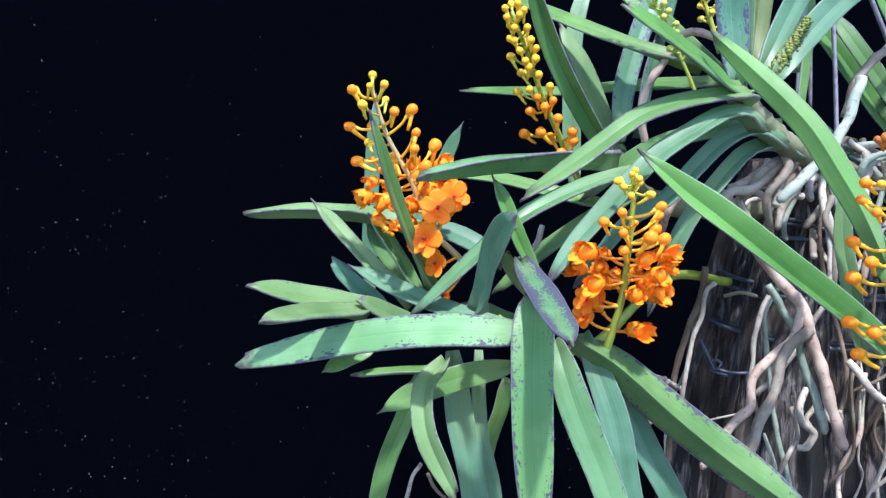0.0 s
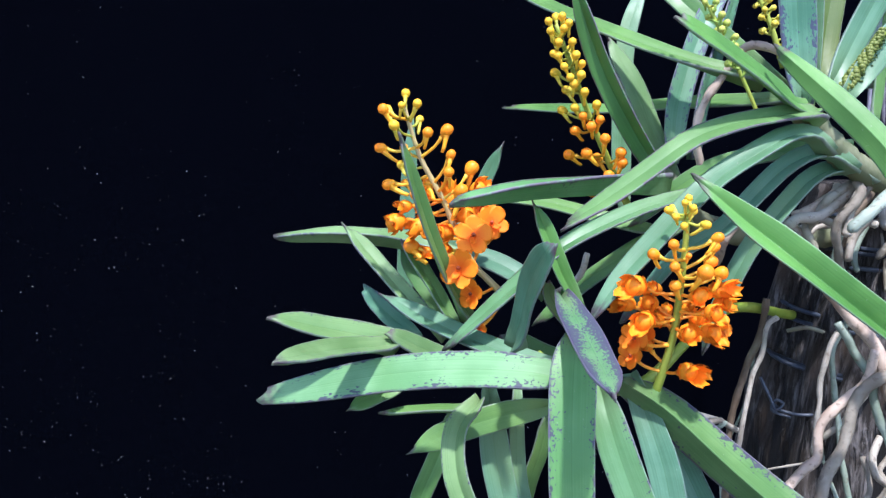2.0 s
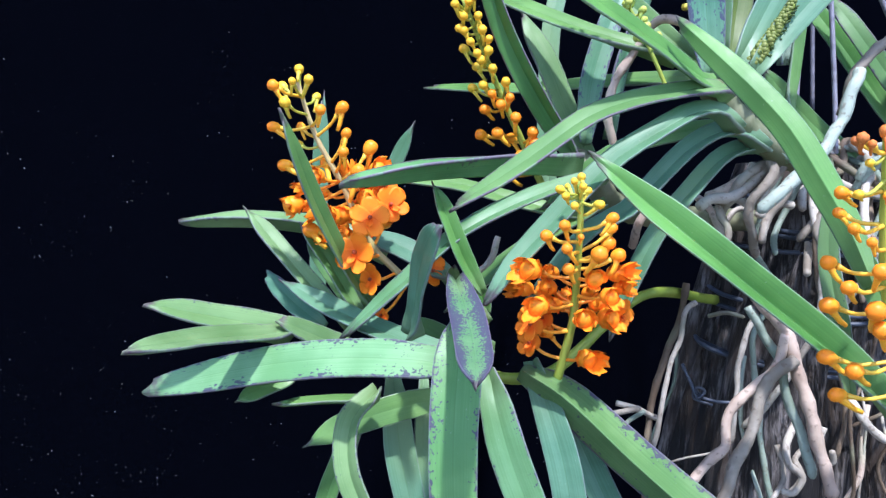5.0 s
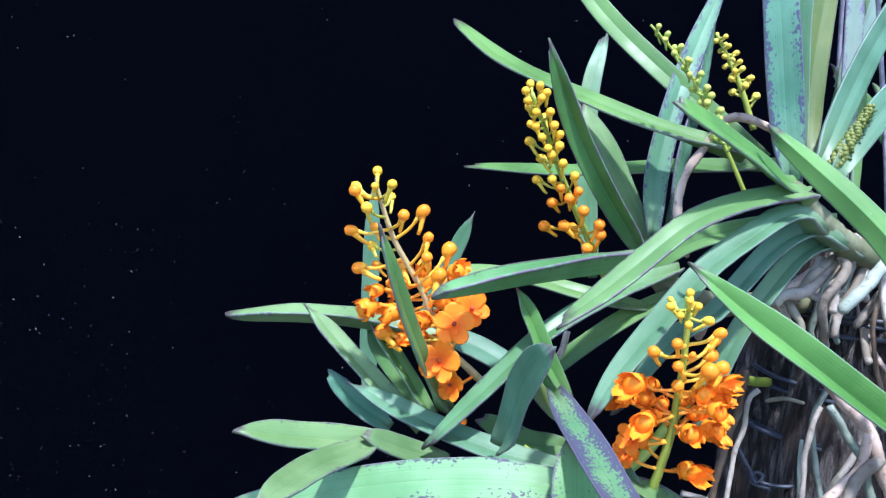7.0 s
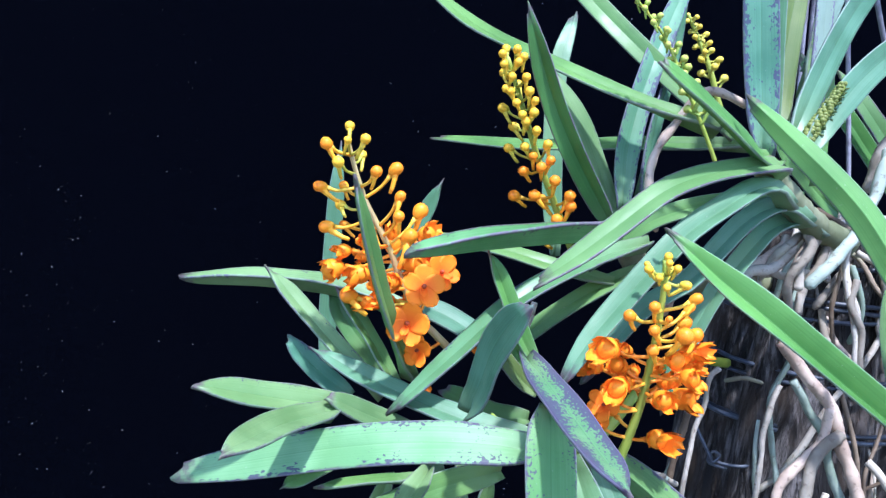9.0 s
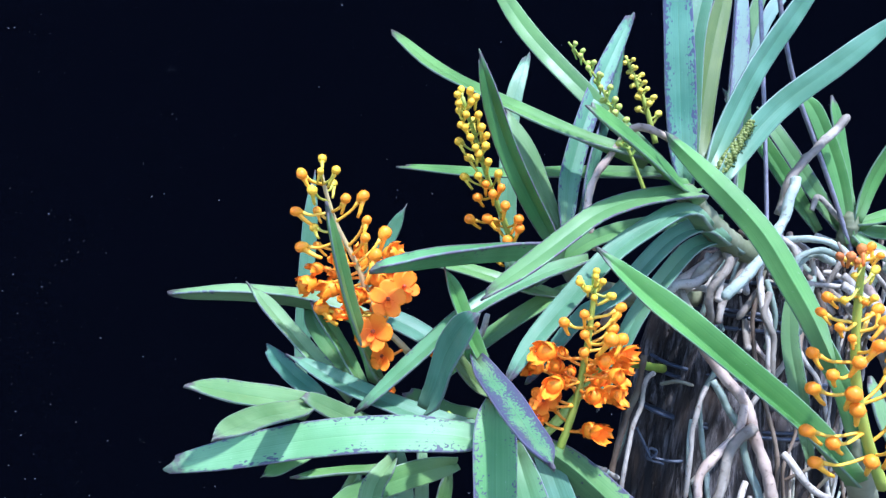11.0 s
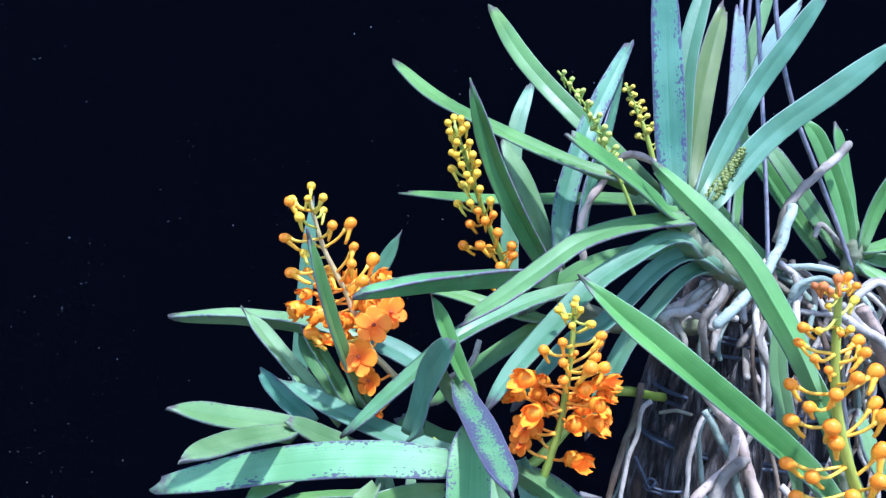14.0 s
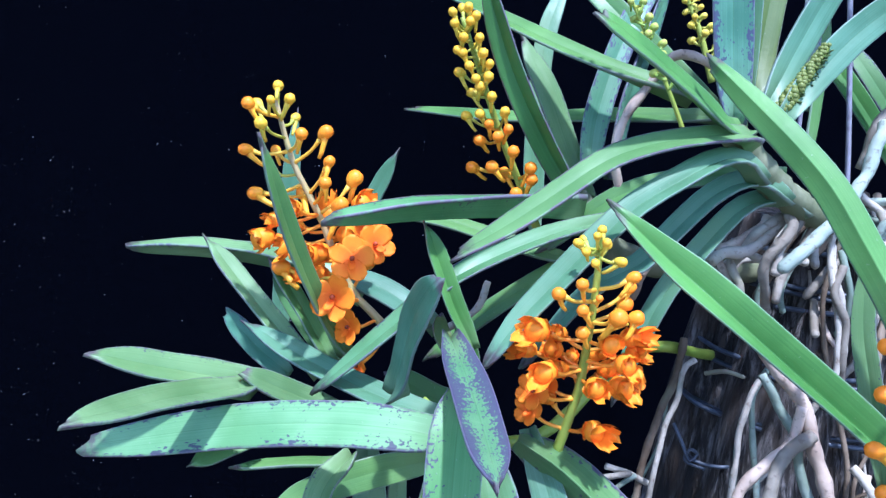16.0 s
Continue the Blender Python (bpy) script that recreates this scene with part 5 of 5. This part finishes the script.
root(PLANT["right"], [(0.2155, 0.4250, 0.9832), (0.2185, 0.4233, 0.9901), (0.2287, 0.4217, 0.9929), (0.2412, 0.4200, 0.9890)], 0.0018, ROOT_GREEN, 55)


def log_roots():
    """Roots that creep down the log and hang round it."""
    rng = random.Random(11)
    kinds = (ROOT_GREY, ROOT_GREY, ROOT_BROWN, ROOT_PINK, ROOT_GREEN, ROOT_BROWN)
    for k in range(38):
        a = rng.uniform(-1.55, 0.35) if k % 7 else rng.uniform(-3.0, -1.7)
        z = rng.uniform(0.86, 1.0) if k % 3 else rng.uniform(0.97, 1.0)
        pts = []
        drift = rng.uniform(-0.5, 0.5)
        for s in range(rng.randint(4, 8)):
            v = (z - GROUND_Z) / 0.535
            r = (0.072 - 0.024 * max(0, v) ** 1.5) * 1.05 + rng.uniform(0.0, 0.014) * (1 if k % 2 else 1.8)
            cx = 0.21 + 0.03 * max(0, v) ** 3
            pts.append((cx + math.cos(a) * r, 0.5 + math.sin(a) * r, z))
            z -= rng.uniform(0.012, 0.04)
            a += drift * 0.25 + rng.uniform(-0.2, 0.2)
        root(LOG, pts, rng.uniform(0.0005, 0.0016), rng.choice(kinds), 100 + k)
    # a tangle over the top
    for k in range(26):
        a, r0 = rng.uniform(0, 6.28), rng.uniform(0.0, 0.03)
        cx, cy = 0.235 + math.cos(a) * r0, 0.475 + math.sin(a) * r0
        pts = [(cx + rng.uniform(-0.02, 0.02), cy + rng.uniform(-0.015, 0.015), 0.985 + rng.uniform(0, 0.014))]
        b = rng.uniform(-2.8, -0.2)
        for s in range(4):
            q = pts[-1]
            pts.append((q[0] + 0.016 * math.cos(b), q[1] + 0.013 * math.sin(b), q[2] + rng.uniform(-0.016, 0.006) - 0.004 * s))
            b += rng.uniform(-0.6, 0.6)
        root(LOG, pts, rng.uniform(0.0009, 0.0021), rng.choice(kinds), 300 + k)


log_roots()


def wires():
    def wire(points, radius, material, label, n=40):
        bm = bmesh.new()
        tube(bm, spline(local(points, LOG), n), [radius] * (n + 1), 6)
        part("wire", bm, material, LOG, label)

    hang = "grey hanging wire"
    wire([(0.2680, 0.4520, 0.9860), (0.2520, 0.4520, 1.0220), (0.2380, 0.4520, 1.0510), (0.2230, 0.4520, 1.0830), (0.2110, 0.4500, 1.1200), (0.2060, 0.4500, 1.1530), (0.2000, 0.4500, 1.2230)], 0.0013, WIRE, hang)
    wire([(0.2190, 0.4600, 0.9930), (0.2160, 0.4600, 1.0250), (0.2110, 0.4600, 1.0690), (0.2050, 0.4600, 1.1180), (0.2010, 0.4600, 1.1550), (0.1950, 0.4600, 1.2270)], 0.0012, WIRE, hang)
    wire([(0.2330, 0.5300, 1.0150), (0.2280, 0.5300, 1.0950), (0.2240, 0.5200, 1.1430), (0.2240, 0.5200, 1.1710), (0.2150, 0.5100, 1.2480)], 0.0012, WIRE, hang)
    wire([(0.2240, 0.5300, 1.0150), (0.2240, 0.5300, 1.0950), (0.2190, 0.5200, 1.1430), (0.2190, 0.5200, 1.1710), (0.2140, 0.5100, 1.2480)], 0.0012, WIRE, hang)
    wire([(0.1510, 0.4650, 0.8840), (0.1530, 0.4620, 0.8790), (0.1580, 0.4600, 0.8700), (0.1640, 0.4580, 0.8670), (0.1740, 0.4550, 0.8670), (0.1820, 0.4600, 0.8680)], 0.0009, WIRE_DARK, "twisted blue-black tie wire")
    wire([(0.1540, 0.4580, 0.8760), (0.1570, 0.4560, 0.8690), (0.1610, 0.4570, 0.8720), (0.1570, 0.4570, 0.8740), (0.1560, 0.4580, 0.8680), (0.1650, 0.4560, 0.8650)], 0.0008, WIRE_DARK, "twisted blue-black tie wire")
    rng = random.Random(4)
    for z in (0.885, 0.888, 0.912, 0.915, 0.945, 0.949, 0.953, 0.972):
        v = (z - GROUND_Z) / 0.535
        r = (0.072 - 0.024 * v**1.5) * 1.07
        tilt = rng.uniform(-0.09, 0.09)
        pts = [(0.21 + 0.03 * v**3 + r * math.cos(a) * rng.uniform(0.99, 1.03), 0.5 + r * math.sin(a) * rng.uniform(0.99, 1.03), z + r * tilt * math.cos(a)) for a in [2 * math.pi * k / 20 for k in range(21)]]
        wire(pts, 0.0012, WIRE_DARK, "dark tie wire wound round the log", 120)


wires()
